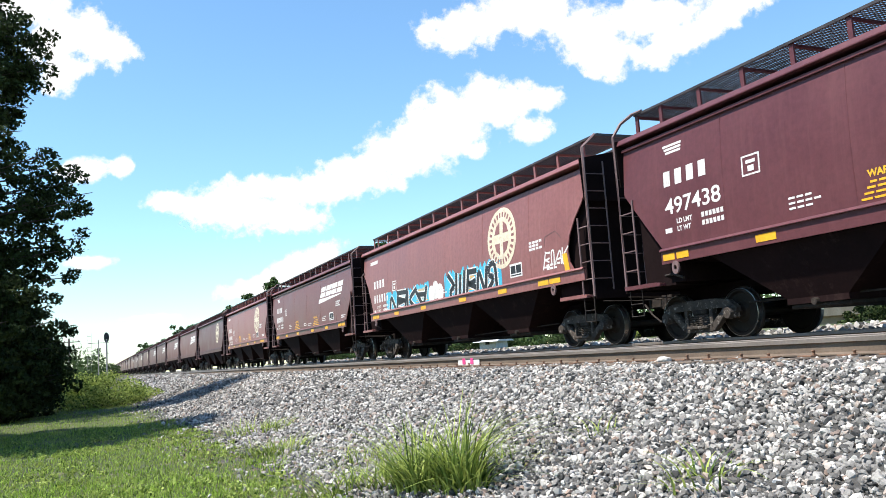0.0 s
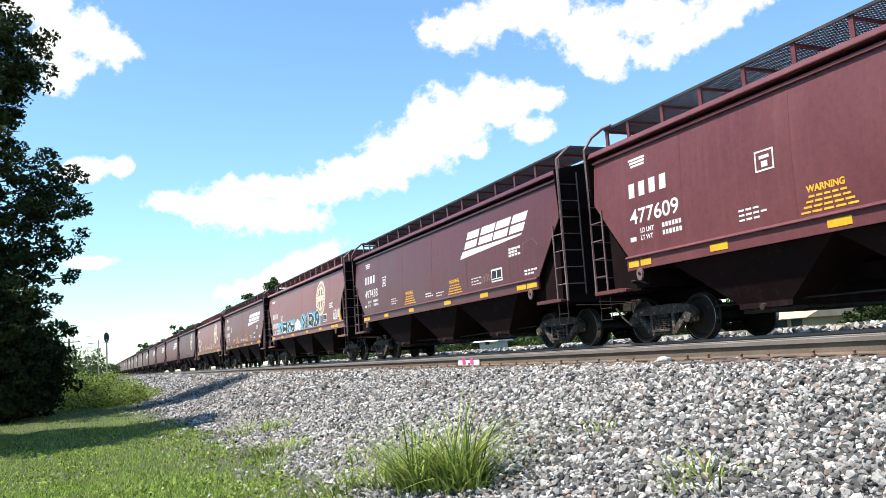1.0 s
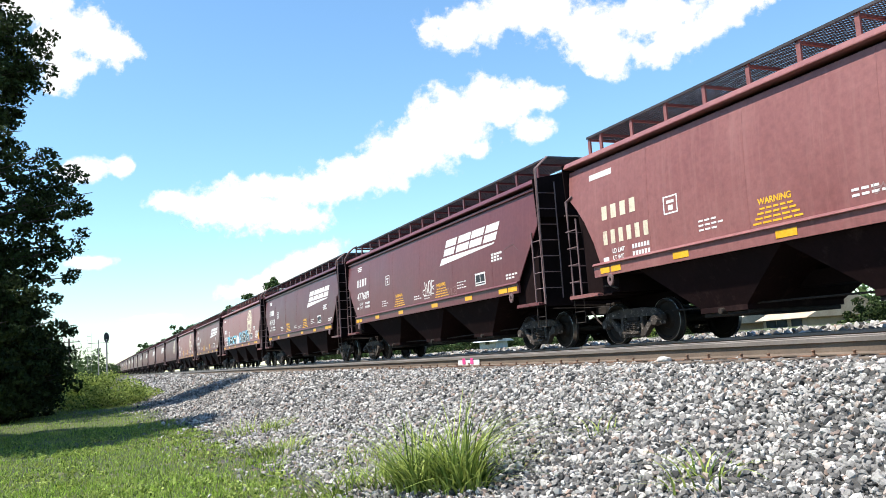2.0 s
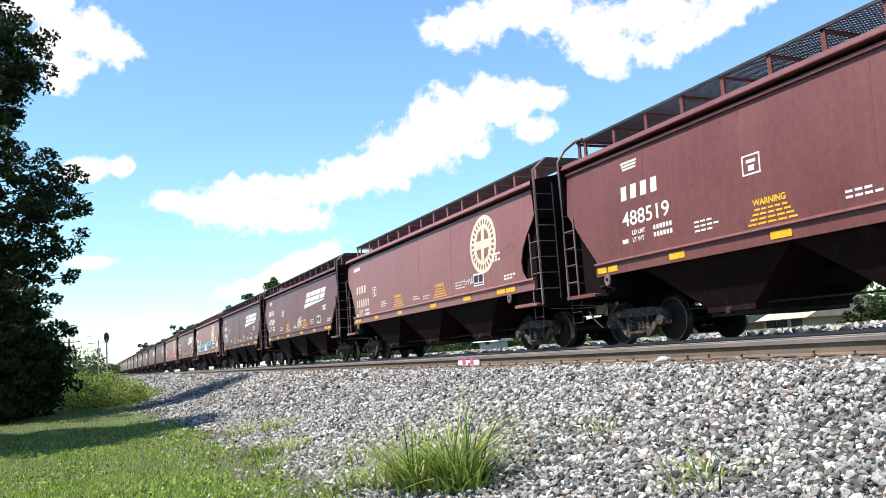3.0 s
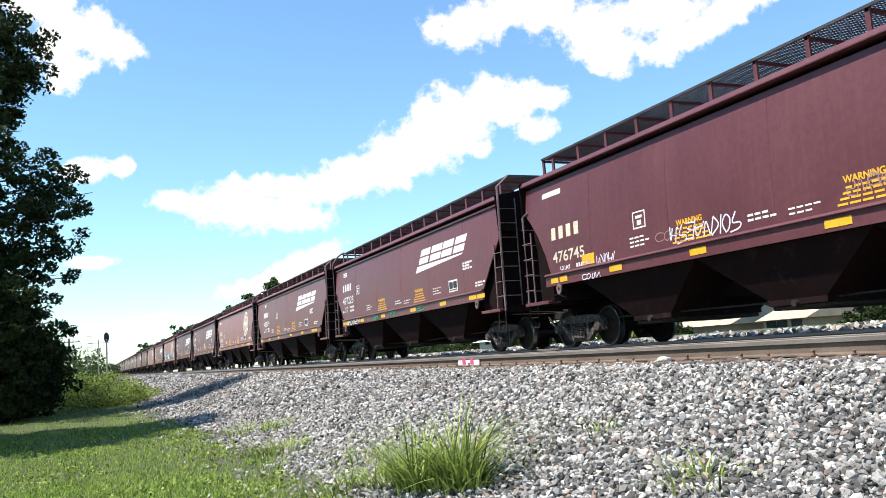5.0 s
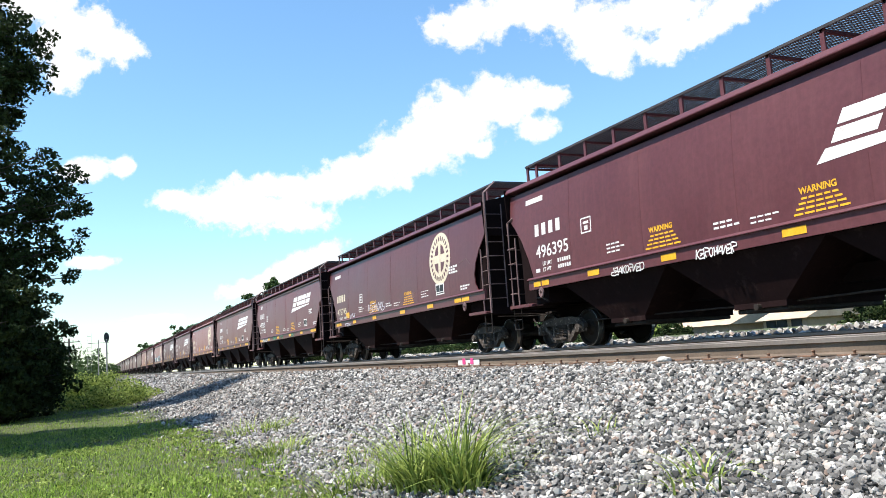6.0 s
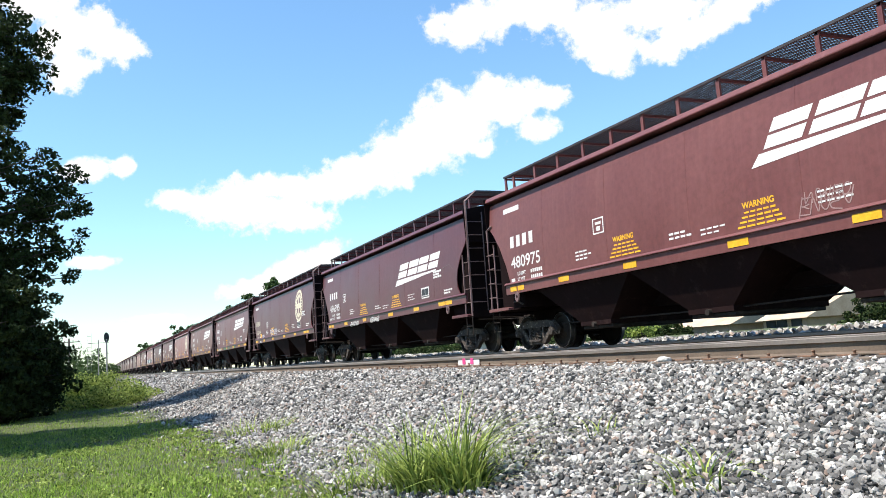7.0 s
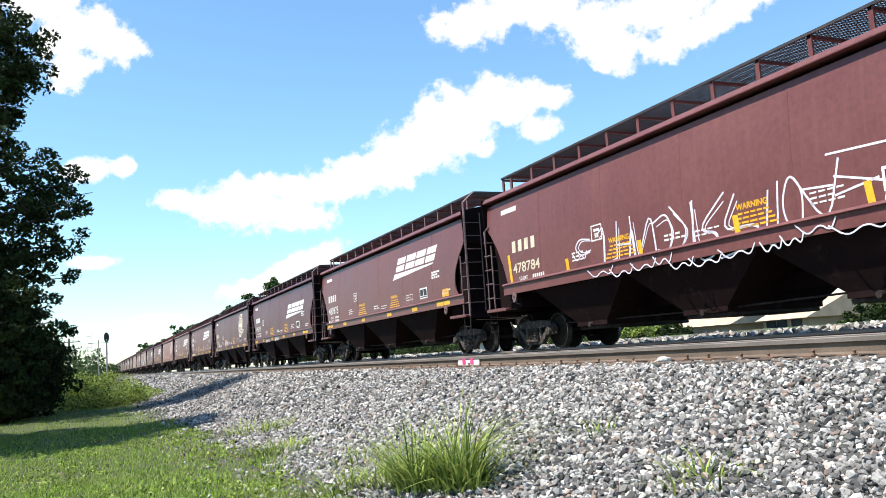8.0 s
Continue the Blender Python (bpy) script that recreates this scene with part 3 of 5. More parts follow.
def jagged(bm, pts, width, x):
    """A sprayed line: flat strokes between points (along, up)."""
    for (a, b), (c, d) in zip(pts, pts[1:]):
        dx, dz = c - a, d - b
        ln = math.hypot(dx, dz) or 1
        px, pz = -dz / ln * width / 2, dx / ln * width / 2
        flat(bm, [(a + px, b + pz), (a - px, b - pz), (c - px, d - pz), (c + px, d + pz)], x, 0.004)


def rounded(pts):
    """Cut the corners of a stroke twice, keeping its ends."""
    for _ in range(2):
        out = [pts[0]]
        for (a, b), (c, d) in zip(pts, pts[1:]):
            out += [(a * 0.78 + c * 0.22, b * 0.78 + d * 0.22), (a * 0.22 + c * 0.78, b * 0.22 + d * 0.78)]
        pts = out + [pts[-1]]
    return pts


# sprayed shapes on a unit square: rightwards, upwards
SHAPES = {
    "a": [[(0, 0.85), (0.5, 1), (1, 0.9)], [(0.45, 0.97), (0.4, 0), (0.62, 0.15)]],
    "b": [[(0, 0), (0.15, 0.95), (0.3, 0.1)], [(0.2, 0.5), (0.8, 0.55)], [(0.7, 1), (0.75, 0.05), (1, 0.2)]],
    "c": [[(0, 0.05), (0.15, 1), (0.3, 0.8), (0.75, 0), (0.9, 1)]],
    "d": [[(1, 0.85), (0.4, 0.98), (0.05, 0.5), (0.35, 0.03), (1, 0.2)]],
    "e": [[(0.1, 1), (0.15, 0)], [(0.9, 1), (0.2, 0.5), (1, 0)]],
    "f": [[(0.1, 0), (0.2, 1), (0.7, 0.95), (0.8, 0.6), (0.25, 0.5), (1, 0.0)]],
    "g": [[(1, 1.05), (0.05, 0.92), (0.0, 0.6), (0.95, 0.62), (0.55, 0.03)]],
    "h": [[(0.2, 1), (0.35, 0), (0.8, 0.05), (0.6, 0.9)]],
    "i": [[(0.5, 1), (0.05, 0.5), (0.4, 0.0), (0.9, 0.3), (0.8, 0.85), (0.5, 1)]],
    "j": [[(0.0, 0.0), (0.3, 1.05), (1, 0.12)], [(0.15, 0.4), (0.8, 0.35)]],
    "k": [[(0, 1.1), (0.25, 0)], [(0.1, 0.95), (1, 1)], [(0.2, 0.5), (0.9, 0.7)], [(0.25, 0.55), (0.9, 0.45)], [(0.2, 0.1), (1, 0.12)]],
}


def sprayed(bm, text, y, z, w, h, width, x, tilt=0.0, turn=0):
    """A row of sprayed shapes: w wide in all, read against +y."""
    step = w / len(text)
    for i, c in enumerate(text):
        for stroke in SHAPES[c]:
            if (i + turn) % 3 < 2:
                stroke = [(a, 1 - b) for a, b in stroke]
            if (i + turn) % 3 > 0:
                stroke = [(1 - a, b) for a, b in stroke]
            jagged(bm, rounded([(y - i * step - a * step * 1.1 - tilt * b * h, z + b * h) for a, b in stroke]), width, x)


def disc(bm, y, z, ry, rz, x, n=36, th=0.004):
    flat(bm, [(y - ry * math.cos(2 * math.pi * k / n), z + rz * math.sin(2 * math.pi * k / n)) for k in range(n)], x, th)


def mark(name, bm, mat, parent, label=""):
    """Paint on the side, laid to its curve."""
    zs = [v.co.z for v in bm.verts]
    if max(zs) - min(zs) > 0.35 and max(zs) > 2.75:
        for z in np.arange(min(zs) + 0.15, max(zs), 0.15):
            bmesh.ops.bisect_plane(bm, geom=list(bm.verts) + list(bm.edges) + list(bm.faces), plane_co=(0, 0, z), plane_no=(0, 0, 1))
    for v in bm.verts:
        v.co.x += tumble(v.co.z)
    return part(name, bm, mat, parent, label)


SX = -HALF_W - 0.001


def swoosh_emblem(y, z, s=0.95):
    """A long tapering bar and the slanted blocks over it."""
    bar = flat(B(), [(y, z - 0.02 * s), (y - 0.2 * s, z + 0.2 * s), (y - 4.1 * s, z + 0.2 * s), (y - 4.0 * s, z + 0.15 * s)], SX)
    blocks = []
    for k in range(4):
        w = (0.86, 0.92, 0.88, 0.84)[k] * s
        a = y - 0.3 - k * 1.0 * s
        for lo, hi in ((0.0, 0.21), (0.26, 0.48)):
            blocks.append(rect(B(), a - 0.55 * lo, z + 0.26 * s + lo, w, hi - lo, SX, 0.55))
    return bar, blocks


def round_emblem(y, z):
    bm = B()
    disc(bm, y, z, 0.84, 0.84, SX)
    return bm


def emblem_cross(y, z):
    """Brown wedges and a ring of small dashes on the disc."""
    bm = B()
    x = SX - 0.005
    for sy in (-1, 1):
        for sz in (-1, 1):
            flat(bm, [(y + sy * 0.1, z + sz * 0.13), (y + sy * 0.4, z + sz * 0.13), (y + sy * 0.3, z + sz * 0.34), (y + sy * 0.1, z + sz * 0.46)], x)
    for k in range(26):
        a = 2 * math.pi * k / 26
        c, q = math.cos(a), math.sin(a)
        flat(bm, [(y + 0.58 * c - 0.035 * q, z + 0.58 * q + 0.035 * c), (y + 0.58 * c + 0.035 * q, z + 0.58 * q - 0.035 * c), (y + 0.72 * c + 0.04 * q, z + 0.72 * q - 0.04 * c), (y + 0.72 * c - 0.04 * q, z + 0.72 * q + 0.04 * c)], x)
    return bm


def common_marks(car, half, mat, style, rng, spots, paint, number, drop, strips):
    """Stencils that every car carries on its near side; the reader's left is the car's front."""
    f = half
    lead, plan = spots
    row = 2.24 - drop
    for k in range(4):
        mark("stencil_bar", rect(B(), f - lead - k * 0.335, 3.0 - drop, 0.19, 0.3, SX), mat, car)
    if number:
        bm = B()
        add_words(bm, number, 0.43 if drop < 0.35 else 0.36, f - lead, 2.45 - drop, SX, 1.2 if drop < 0.35 else 1.3, 0.005)
        mark("number_stencil", bm, mat, car, "painted car number")
    else:
        for k in range(6):
            mark("stencil_bar", rect(B(), f - lead - k * 0.285, 2.45 - drop, 0.15, 0.3, SX), mat, car)
    bm = B()
    add_words(bm, "LD LMT", 0.13, f - lead - 0.3, row, SX, 1.0, 0.004)
    add_words(bm, "LT WT", 0.13, f - lead - 0.3, row - 0.15, SX, 1.0, 0.004)
    for z in (row, row - 0.15):
        for k in range(6):
            rect(bm, f - lead - 1.0 - k * 0.1, z, 0.07, 0.09, SX)
    rect(bm, f - lead + 0.05, row - 0.15, 0.2, 0.09, SX)
    if style == "sharp":
        for k in range(3):
            rect(bm, f - lead - 0.04 * k, 3.78 - 0.07 * k, 0.55 - 0.05 * k, 0.045, SX)
    else:
        rect(bm, f - 0.85, 3.7, 0.85, 0.13, SX)
    tagged(mark("weight_stencil", bm, MAT["white"], car), kind="stuff")
    bm = B()
    y, z = f - plan, 2.74 - drop
    for dy, dz, w, h in ((0, 0, 0.42, 0.03), (0, 0.33, 0.42, 0.03), (0, 0, 0.03, 0.36), (0.39, 0, 0.03, 0.36)):
        rect(bm, y - dy, z + dz, w, h, SX)
    rect(bm, y - 0.1, z + 0.21, 0.22, 0.06, SX)
    rect(bm, y - 0.14, z + 0.07, 0.14, 0.1, SX)
    mark("plan_stencil", bm, MAT["white"], car)
    bm = B()
    y, z = f - 12.6, 1.93
    flat(bm, [(y, z), (y - 0.66, z), (y - 0.66, z + 0.36), (y, z + 0.36)], SX)
    mark("test_panel", bm, MAT["white"], car, "white-framed black inspection panel")
    for dy, dz, w, h in ((0.05, 0.1, 0.26, 0.21), (0.35, 0.1, 0.26, 0.21), (0.05, 0.04, 0.56, 0.03)):
        mark("panel_field", rect(B(), y - dy, z + dz, w, h, SX - 0.004), MAT["black"], car)
    sign = MAT["yellow"]
    for wy in (5.75, 9.6):
        bm = B()
        add_words(bm, "WARNING", 0.15, f - wy - 0.1, 2.19, SX, 1.0, 0.005)
        lines = []
        for k in range(4):
            w = 0.75 + 0.12 * k
            for j in range(5):
                lines.append(rect(B(), f - wy - 0.5 + w / 2 - j * w / 5, 2.1 - 0.08 * k, w / 5 - 0.035, 0.034, SX))
        stencil = mark("warning_stencil", bm, sign, car, "warning lettering")
        for line in lines:
            mark("word_bar", line, sign, stencil)
    for k in range(5):
        mark("weld_seam", rect(B(), f - 2.9 - k * 2.7, 1.8, 0.022, 2.27, SX + 0.001, 0.0, 0.0035), MAT[paint], car)
    bm = B()
    jagged(bm, [(f - 14.45, 2.5), (f - 14.5, 2.75), (f - 15.0, 2.82), (f - 15.25, 2.62)], 0.018, SX)
    mark("routing_frame", bm, MAT["ladder"], car)
    bm = B()
    for yy, zz, n, h in ((4.35, 1.98, 3, 0.035), (7.7, 1.95, 2, 0.04), (11.3, 1.98, 3, 0.03), (13.7, 2.5, 3, 0.06), (14.5, 1.92, 2, 0.05), (8.6, 1.9, 2, 0.03)):
        for k in range(n):
            for j in range(3 + (k + int(yy)) % 2):
                rect(bm, f - yy - j * 0.17, zz + k * 0.085, 0.13, h, SX)
    tagged(mark("small_stencil", bm, MAT["white"], car), kind="stuff")
    for yy, w in () if not strips else ((1.15, 0.34), (1.55, 0.34), (3.6, 0.45), (6.2, 0.45), (9.3, 0.5), (11.9, 0.5), (14.1, 0.5), (14.65, 0.5)):
        mark("reflector", rect(B(), f - yy, 1.56, w, 0.13, SX - 0.045), MAT["yellow"], car, "yellow reflective strip")


def wear(car, half, rng, tag):
    """Chalk scrawls low on the side."""
    if not tag:
        return
    for _ in range(tag):
        y0, z0 = rng.uniform(-half + 3, half - 4), rng.uniform(1.88, 2.1)
        bm = B()
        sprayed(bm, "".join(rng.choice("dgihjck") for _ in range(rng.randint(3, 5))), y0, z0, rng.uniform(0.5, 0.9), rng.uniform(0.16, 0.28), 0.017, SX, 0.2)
        tagged(mark("chalk_scrawl", bm, MAT["dim"] if rng.random() < 0.6 else MAT["lilac"], car), "thin pale chalk scrawl", kind="stuff")


def big_tag(car, f):
    """A long white outline tag, sprayed along the lower side."""
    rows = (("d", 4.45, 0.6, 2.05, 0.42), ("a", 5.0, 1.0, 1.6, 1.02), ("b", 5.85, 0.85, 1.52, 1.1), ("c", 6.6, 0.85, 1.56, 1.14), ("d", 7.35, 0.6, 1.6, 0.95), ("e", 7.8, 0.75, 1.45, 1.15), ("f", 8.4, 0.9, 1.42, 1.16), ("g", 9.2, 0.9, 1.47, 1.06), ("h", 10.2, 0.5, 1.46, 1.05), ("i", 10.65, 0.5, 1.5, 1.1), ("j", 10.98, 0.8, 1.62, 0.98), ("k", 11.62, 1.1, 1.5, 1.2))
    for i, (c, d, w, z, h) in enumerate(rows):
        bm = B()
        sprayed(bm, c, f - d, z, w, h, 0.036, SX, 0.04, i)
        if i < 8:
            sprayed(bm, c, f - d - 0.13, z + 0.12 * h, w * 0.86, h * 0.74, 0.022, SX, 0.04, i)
        jagged(bm, rounded([(f - d, z + 0.1), (f - d - w * 0.3, z - 0.12), (f - d - w * 0.6, z + 0.04), (f - d - w * 0.85, z - 0.1), (f - d - w, z + 0.1)]), 0.026, SX - 0.055)
        mark("white_graffiti", bm, MAT["lilac"], car, "long white outlined graffiti")
    for d, z, h in ((1.3, 1.65, 0.9), (4.1, 1.68, 0.4), (6.9, 1.62, 0.48), (9.65, 1.62, 0.5), (12.35, 1.6, 0.54), (15.0, 1.62, 0.5)):
        mark("upright_reflector", rect(B(), f - d, z, 0.13, h, SX - 0.006, -0.12), MAT["yellow"], car, "upright yellow strip")


def colour_piece(car, f):
    """Black and white blocks on a cyan cloud, sprayed along the lower side."""
    rng = random.Random(5)
    for a, b, h in ((2.7, 6.9, 0.6), (8.2, 12.1, 0.74)):
        n = 40
        bm = B()
        top = [(f - a - (b - a) * k / n, 1.85 + h * (0.75 + 0.3 * rng.random())) for k in range(n + 1)]
        low = [(f - a - (b - a) * k / n, 1.6 + 0.1 * rng.random()) for k in range(n, -1, -1)]
        flat(bm, top + low, SX)
        mark("cyan_graffiti", bm, MAT["cyan"], car, "cyan graffiti cloud")
        white, black = B(), B()
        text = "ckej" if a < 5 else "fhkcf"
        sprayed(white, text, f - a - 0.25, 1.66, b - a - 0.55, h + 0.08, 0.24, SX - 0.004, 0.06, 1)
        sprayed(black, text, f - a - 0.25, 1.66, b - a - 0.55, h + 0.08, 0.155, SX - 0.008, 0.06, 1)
        mark("white_graffiti", white, MAT["white"], car)
        mark("black_graffiti", black, MAT["black"], car)
    bm = B()
    for k in range(3):
        disc(bm, f - 7.1 - 0.36 * k, 2.0 + 0.12 * (k % 2), 0.26, 0.3, SX, 12)
    mark("white_graffiti", bm, MAT["white"], car)
    bm = B()
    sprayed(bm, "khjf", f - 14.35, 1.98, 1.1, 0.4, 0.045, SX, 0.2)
    mark("white_graffiti", bm, MAT["white"], car, "small white sprayed tag")
    mark("upright_reflector", rect(B(), f - 15.35, 1.8, 0.2, 0.42, SX - 0.004, -0.2), MAT["yellow"], car, "upright yellow strip")


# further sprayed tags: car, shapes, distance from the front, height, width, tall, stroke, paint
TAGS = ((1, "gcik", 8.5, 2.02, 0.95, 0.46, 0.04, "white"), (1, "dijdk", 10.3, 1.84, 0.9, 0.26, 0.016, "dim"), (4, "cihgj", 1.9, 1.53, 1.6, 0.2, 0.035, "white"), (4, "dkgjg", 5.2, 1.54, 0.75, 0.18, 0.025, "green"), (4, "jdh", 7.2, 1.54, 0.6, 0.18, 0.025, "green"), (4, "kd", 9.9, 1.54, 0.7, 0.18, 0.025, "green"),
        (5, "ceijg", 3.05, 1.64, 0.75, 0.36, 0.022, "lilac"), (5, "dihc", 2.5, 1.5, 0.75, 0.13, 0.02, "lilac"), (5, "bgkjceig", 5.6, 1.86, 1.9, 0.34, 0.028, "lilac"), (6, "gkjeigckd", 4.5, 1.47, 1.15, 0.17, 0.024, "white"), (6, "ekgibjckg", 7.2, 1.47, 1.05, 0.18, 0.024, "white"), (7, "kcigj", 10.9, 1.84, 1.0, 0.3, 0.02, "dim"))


def tags_of(car, k, f):
    for n, text, d, z, w, h, width, mt in TAGS:
        if n == k:
            bm = B()
            sprayed(bm, text, f - d, z, w, h, width, SX - (0.055 if z < 1.6 else 0.0), 0.15)
            tagged(mark("sprayed_tag", bm, MAT[mt], car, "small sprayed scrawl"), "small sprayed scrawl", kind="stuff")
    for n, d, z in ((5, 2.5, 1.84), (7, 14.5, 1.84)):
        if n == k:
            mark("yellow_panel", rect(B(), f - d, z, 0.5, 0.24, SX), MAT["yellow"], car, "square yellow panel")



SHARED, TRUCK = {}, {}
WHEELS, CARS = [], []


def hopper(k, style, paint, emblem, tag=0, near=True, number_mat="white", extra=None, at=None, longer=0.0, spots=(1.3, 3.4), number="", drop=None):
    """A covered grain hopper, its front towards +y; k cars behind the first one."""
    half = SHEET + longer / 2
    key = (style, paint, longer)
    if key not in SHARED:
        got, mats = make_bodies(style, half)
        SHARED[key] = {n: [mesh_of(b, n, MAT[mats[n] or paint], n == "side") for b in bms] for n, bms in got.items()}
    ends_key = (style, longer)
    if ends_key not in SHARED:
        SHARED[ends_key] = {}
        for e in (-1, 1):
            for s in (-1, 1):
                SHARED[ends_key]["ladder", e, s] = mesh_of(ladder_mesh(e, s, half, style), "ladder", MAT["ladder"])
                SHARED[ends_key]["stirrup", e, s] = mesh_of(stirrup_mesh(e, s, half), "step", MAT["iron"])
            SHARED[ends_key]["lever", e] = mesh_of(lever_mesh(e, half), "uncoupling_lever", MAT["iron"])
            SHARED[ends_key]["coupler", e] = mesh_of(coupler_mesh(e, half), "coupler", MAT["iron"])
    if not TRUCK:
        TRUCK.update(truck_meshes())
    tone = {"paint_red": "brick-red", "paint_old": "faded red", "paint_dark": "dark maroon", "paint_clean": "clean oxide-red"}[paint]
    ends = {"sharp": "straight end cuts", "round": "curved end cuts"}[style]
    more = {"swoosh": "slanted white emblem", "disc": "round cream emblem", "none": "plain side"}[emblem]
    if extra:
        more = {"big": "long white graffiti", "piece": "cyan graffiti", "sill": "green scrawls"}[extra]
    car = empty("hopper_car", pose(FAR, 0, 0), f"{tone} covered hopper car with {ends}, {more}", "railway car", "cars of the grain train")
    meshes, more_meshes = SHARED[key], SHARED[ends_key]
    names = {"side": "side_sheet", "core": "hopper_shell", "bay": "hopper_bay", "sill": "side_sill", "roof": "roof", "hatch": "roof_hatch", "board": "running_board", "strut": "board_support", "platform": "end_platform", "ledge": "side_ledge", "end": "end_sheet", "web": "end_cavity_filler", "centre": "centre_sill"}
    for n, pieces in meshes.items():
        for me in pieces:
            part(names[n], me, None, car)
    for e in (-1, 1):
        for s in (-1, 1):
            part("ladder", more_meshes["ladder", e, s], None, car)
            part("step", more_meshes["stirrup", e, s], None, car)
        part("uncoupling_lever", more_meshes["lever", e], None, car)
        part("coupler", more_meshes["coupler", e], None, car)
        tr = part("truck", TRUCK["truck"], None, car, m=pose(0, e * 6.885, 0))
        for s in (-1, 1):
            part("side_frame", TRUCK["side_frame"], None, tr, m=pose(s * 1.0, 0, 0, 0, 0, 0 if s < 0 else 180))
            part("spring_nest", TRUCK["spring_nest"], None, tr, m=pose(s * 1.0, 0, 0, 0, 0, 0 if s < 0 else 180))
        part("brake_beam", TRUCK["brake_beam"], None, tr)
        for a in (-0.889, 0.889):
            w = part("wheelset", TRUCK["wheelset"], None, tr, m=pose(0, a, 0.46))
            if near:
                WHEELS.append((w, a))
    rng = random.Random(100 + k)
    if near:
        common_marks(car, half, MAT[number_mat], style, rng, spots, paint, number, (0.0 if style == "sharp" else 0.28) if drop is None else drop, extra != "big")
        wear(car, half, rng, tag)
        # air brake tank and valve on the front platform, jacking eyes under the sill ends
        bm = B()
        lathe(bm, [(-1.3, 0.08), (-1.25, 0.2), (-0.5, 0.2), (-0.45, 0.08)], seg=14)
        bmesh.ops.translate(bm, vec=(0, half - 0.75, 1.36), verts=bm.verts)
        box(bm, -1.45, -1.3, half - 0.95, half - 0.6, 1.14, 1.5, 0.03)
        tube(bm, [(-1.45, half - 0.9, 1.3), (-1.5, half - 1.2, 1.3), (-1.5, half - 1.5, 1.2)], 0.025)
        part("brake_tank", bm, MAT["iron"], car)
        bm = B()
        for e in (-1, 1):
            y, n = e * (half - 1.5), 12
            for j in range(n):
                a, b = 2 * math.pi * j / n, 2 * math.pi * (j + 1) / n
                prism(bm, [(y + 0.045 * math.cos(a), 1.4 + 0.05 * math.sin(a)), (y + 0.1 * math.cos(a), 1.4 + 0.13 * math.sin(a)), (y + 0.1 * math.cos(b), 1.4 + 0.13 * math.sin(b)), (y + 0.045 * math.cos(b), 1.4 + 0.05 * math.sin(b))], "x", -1.69, -1.65)
        tagged(part("jacking_eye", bm, MAT["ladder"], car), kind="stuff")
        # hand brake wheel and rods under the bays
        bm = B()
        for e in (-1, 1):
            tube(bm, [(-0.95, e * 0.2, 0.55), (-0.95, e * 5.6, 0.62)], 0.02)
        for c in (-3.86, 0.0, 3.86):
            box(bm, -1.15, 1.15, c - 0.6, c + 0.6, 0.4, 0.485, 0.02)
            tube(bm, [(-1.28, c, 0.5), (-1.0, c, 0.5)], 0.06, 10)
        part("outlet_gate", bm, MAT["iron"], car)
    if emblem == "swoosh":
        bar, blocks = swoosh_emblem(half - (at or 10.7), 2.6 if k == 6 else 2.85)
        white = MAT["white" if number_mat == "white" else "cream"]
        sign = mark("emblem", bar, white, car, "white slanted emblem over a tapering bar")
        for b in blocks:
            mark("emblem_block", b, white, sign)
    elif emblem == "disc":
        mark("emblem", round_emblem(half - (at or 12.7), 3.08), MAT["cream"], car, "round cream emblem with a cross")
        mark("emblem_cross", emblem_cross(half - (at or 12.7), 3.08), MAT[paint], car)
    if extra == "big":
        big_tag(car, half)
    elif extra == "piece":
        colour_piece(car, half)
    if near:
        tags_of(car, k, half)
    CARS.append((k, half, car))
    return car


def build_train():
    hopper(0, "sharp", "paint_dark", "swoosh", 1, at=10.6, number="497438")
    hopper(1, "sharp", "paint_red", "swoosh", 0, at=10.05, spots=(1.28, 4.83), number="477609")
    hopper(2, "round", "paint_old", "disc", 3, number_mat="cream", at=13.3)
    hopper(3, "sharp", "paint_clean", "swoosh", 0, longer=0.62, spots=(2.15, 5.68), number="488519")
    hopper(4, "sharp", "paint_red", "swoosh", 0, longer=-0.2, at=9.85, extra="sill", spots=(1.1, 3.06), number="497225")
    hopper(5, "round", "paint_dark", "disc", 3, number_mat="cream", at=13.0, spots=(1.25, 4.5), number="476745", drop=0.4)
    hopper(6, "round", "paint_dark", "swoosh", 0, at=10.1, number="496395", drop=0.18)
    hopper(7, "round", "paint_clean", "swoosh", 1, number_mat="white", at=10.0, spots=(1.22, 5.13), number="480975")
    hopper(8, "round", "paint_clean", "none", 0, number_mat="cream", extra="big", spots=(1.46, 5.2), number="478784", drop=0.42)
    hopper(-1, "round", "paint_old", "disc", 0, extra="piece", at=12.2)
    hopper(-2, "sharp", "paint_clean", "swoosh", 1)
    hopper(-3, "round", "paint_old", "disc", 0)
    rng = random.Random(8)
    for k in range(4, 30):
        hopper(-k, rng.choice(("sharp", "round")), rng.choice(("paint_red", "paint_dark", "paint_dark")), rng.choice(("swoosh", "disc", "swoosh")), near=False)


# front end of the first car along the line, by the second
RUN = [(0.0, 14.13), (0.5, 23.4), (1.0, 33.1), (1.5, 42.95), (1.6, 44.8), (2.2, 55.6), (2.8, 66.5), (3.0, 69.95), (3.5, 79.92), (4.0, 88.5), (4.5, 98.7), (5.2, 111.75), (6.0, 126.8), (6.5, 135.8), (7.0, 145.9), (7.5, 154.75), (8.0, 163.9)]


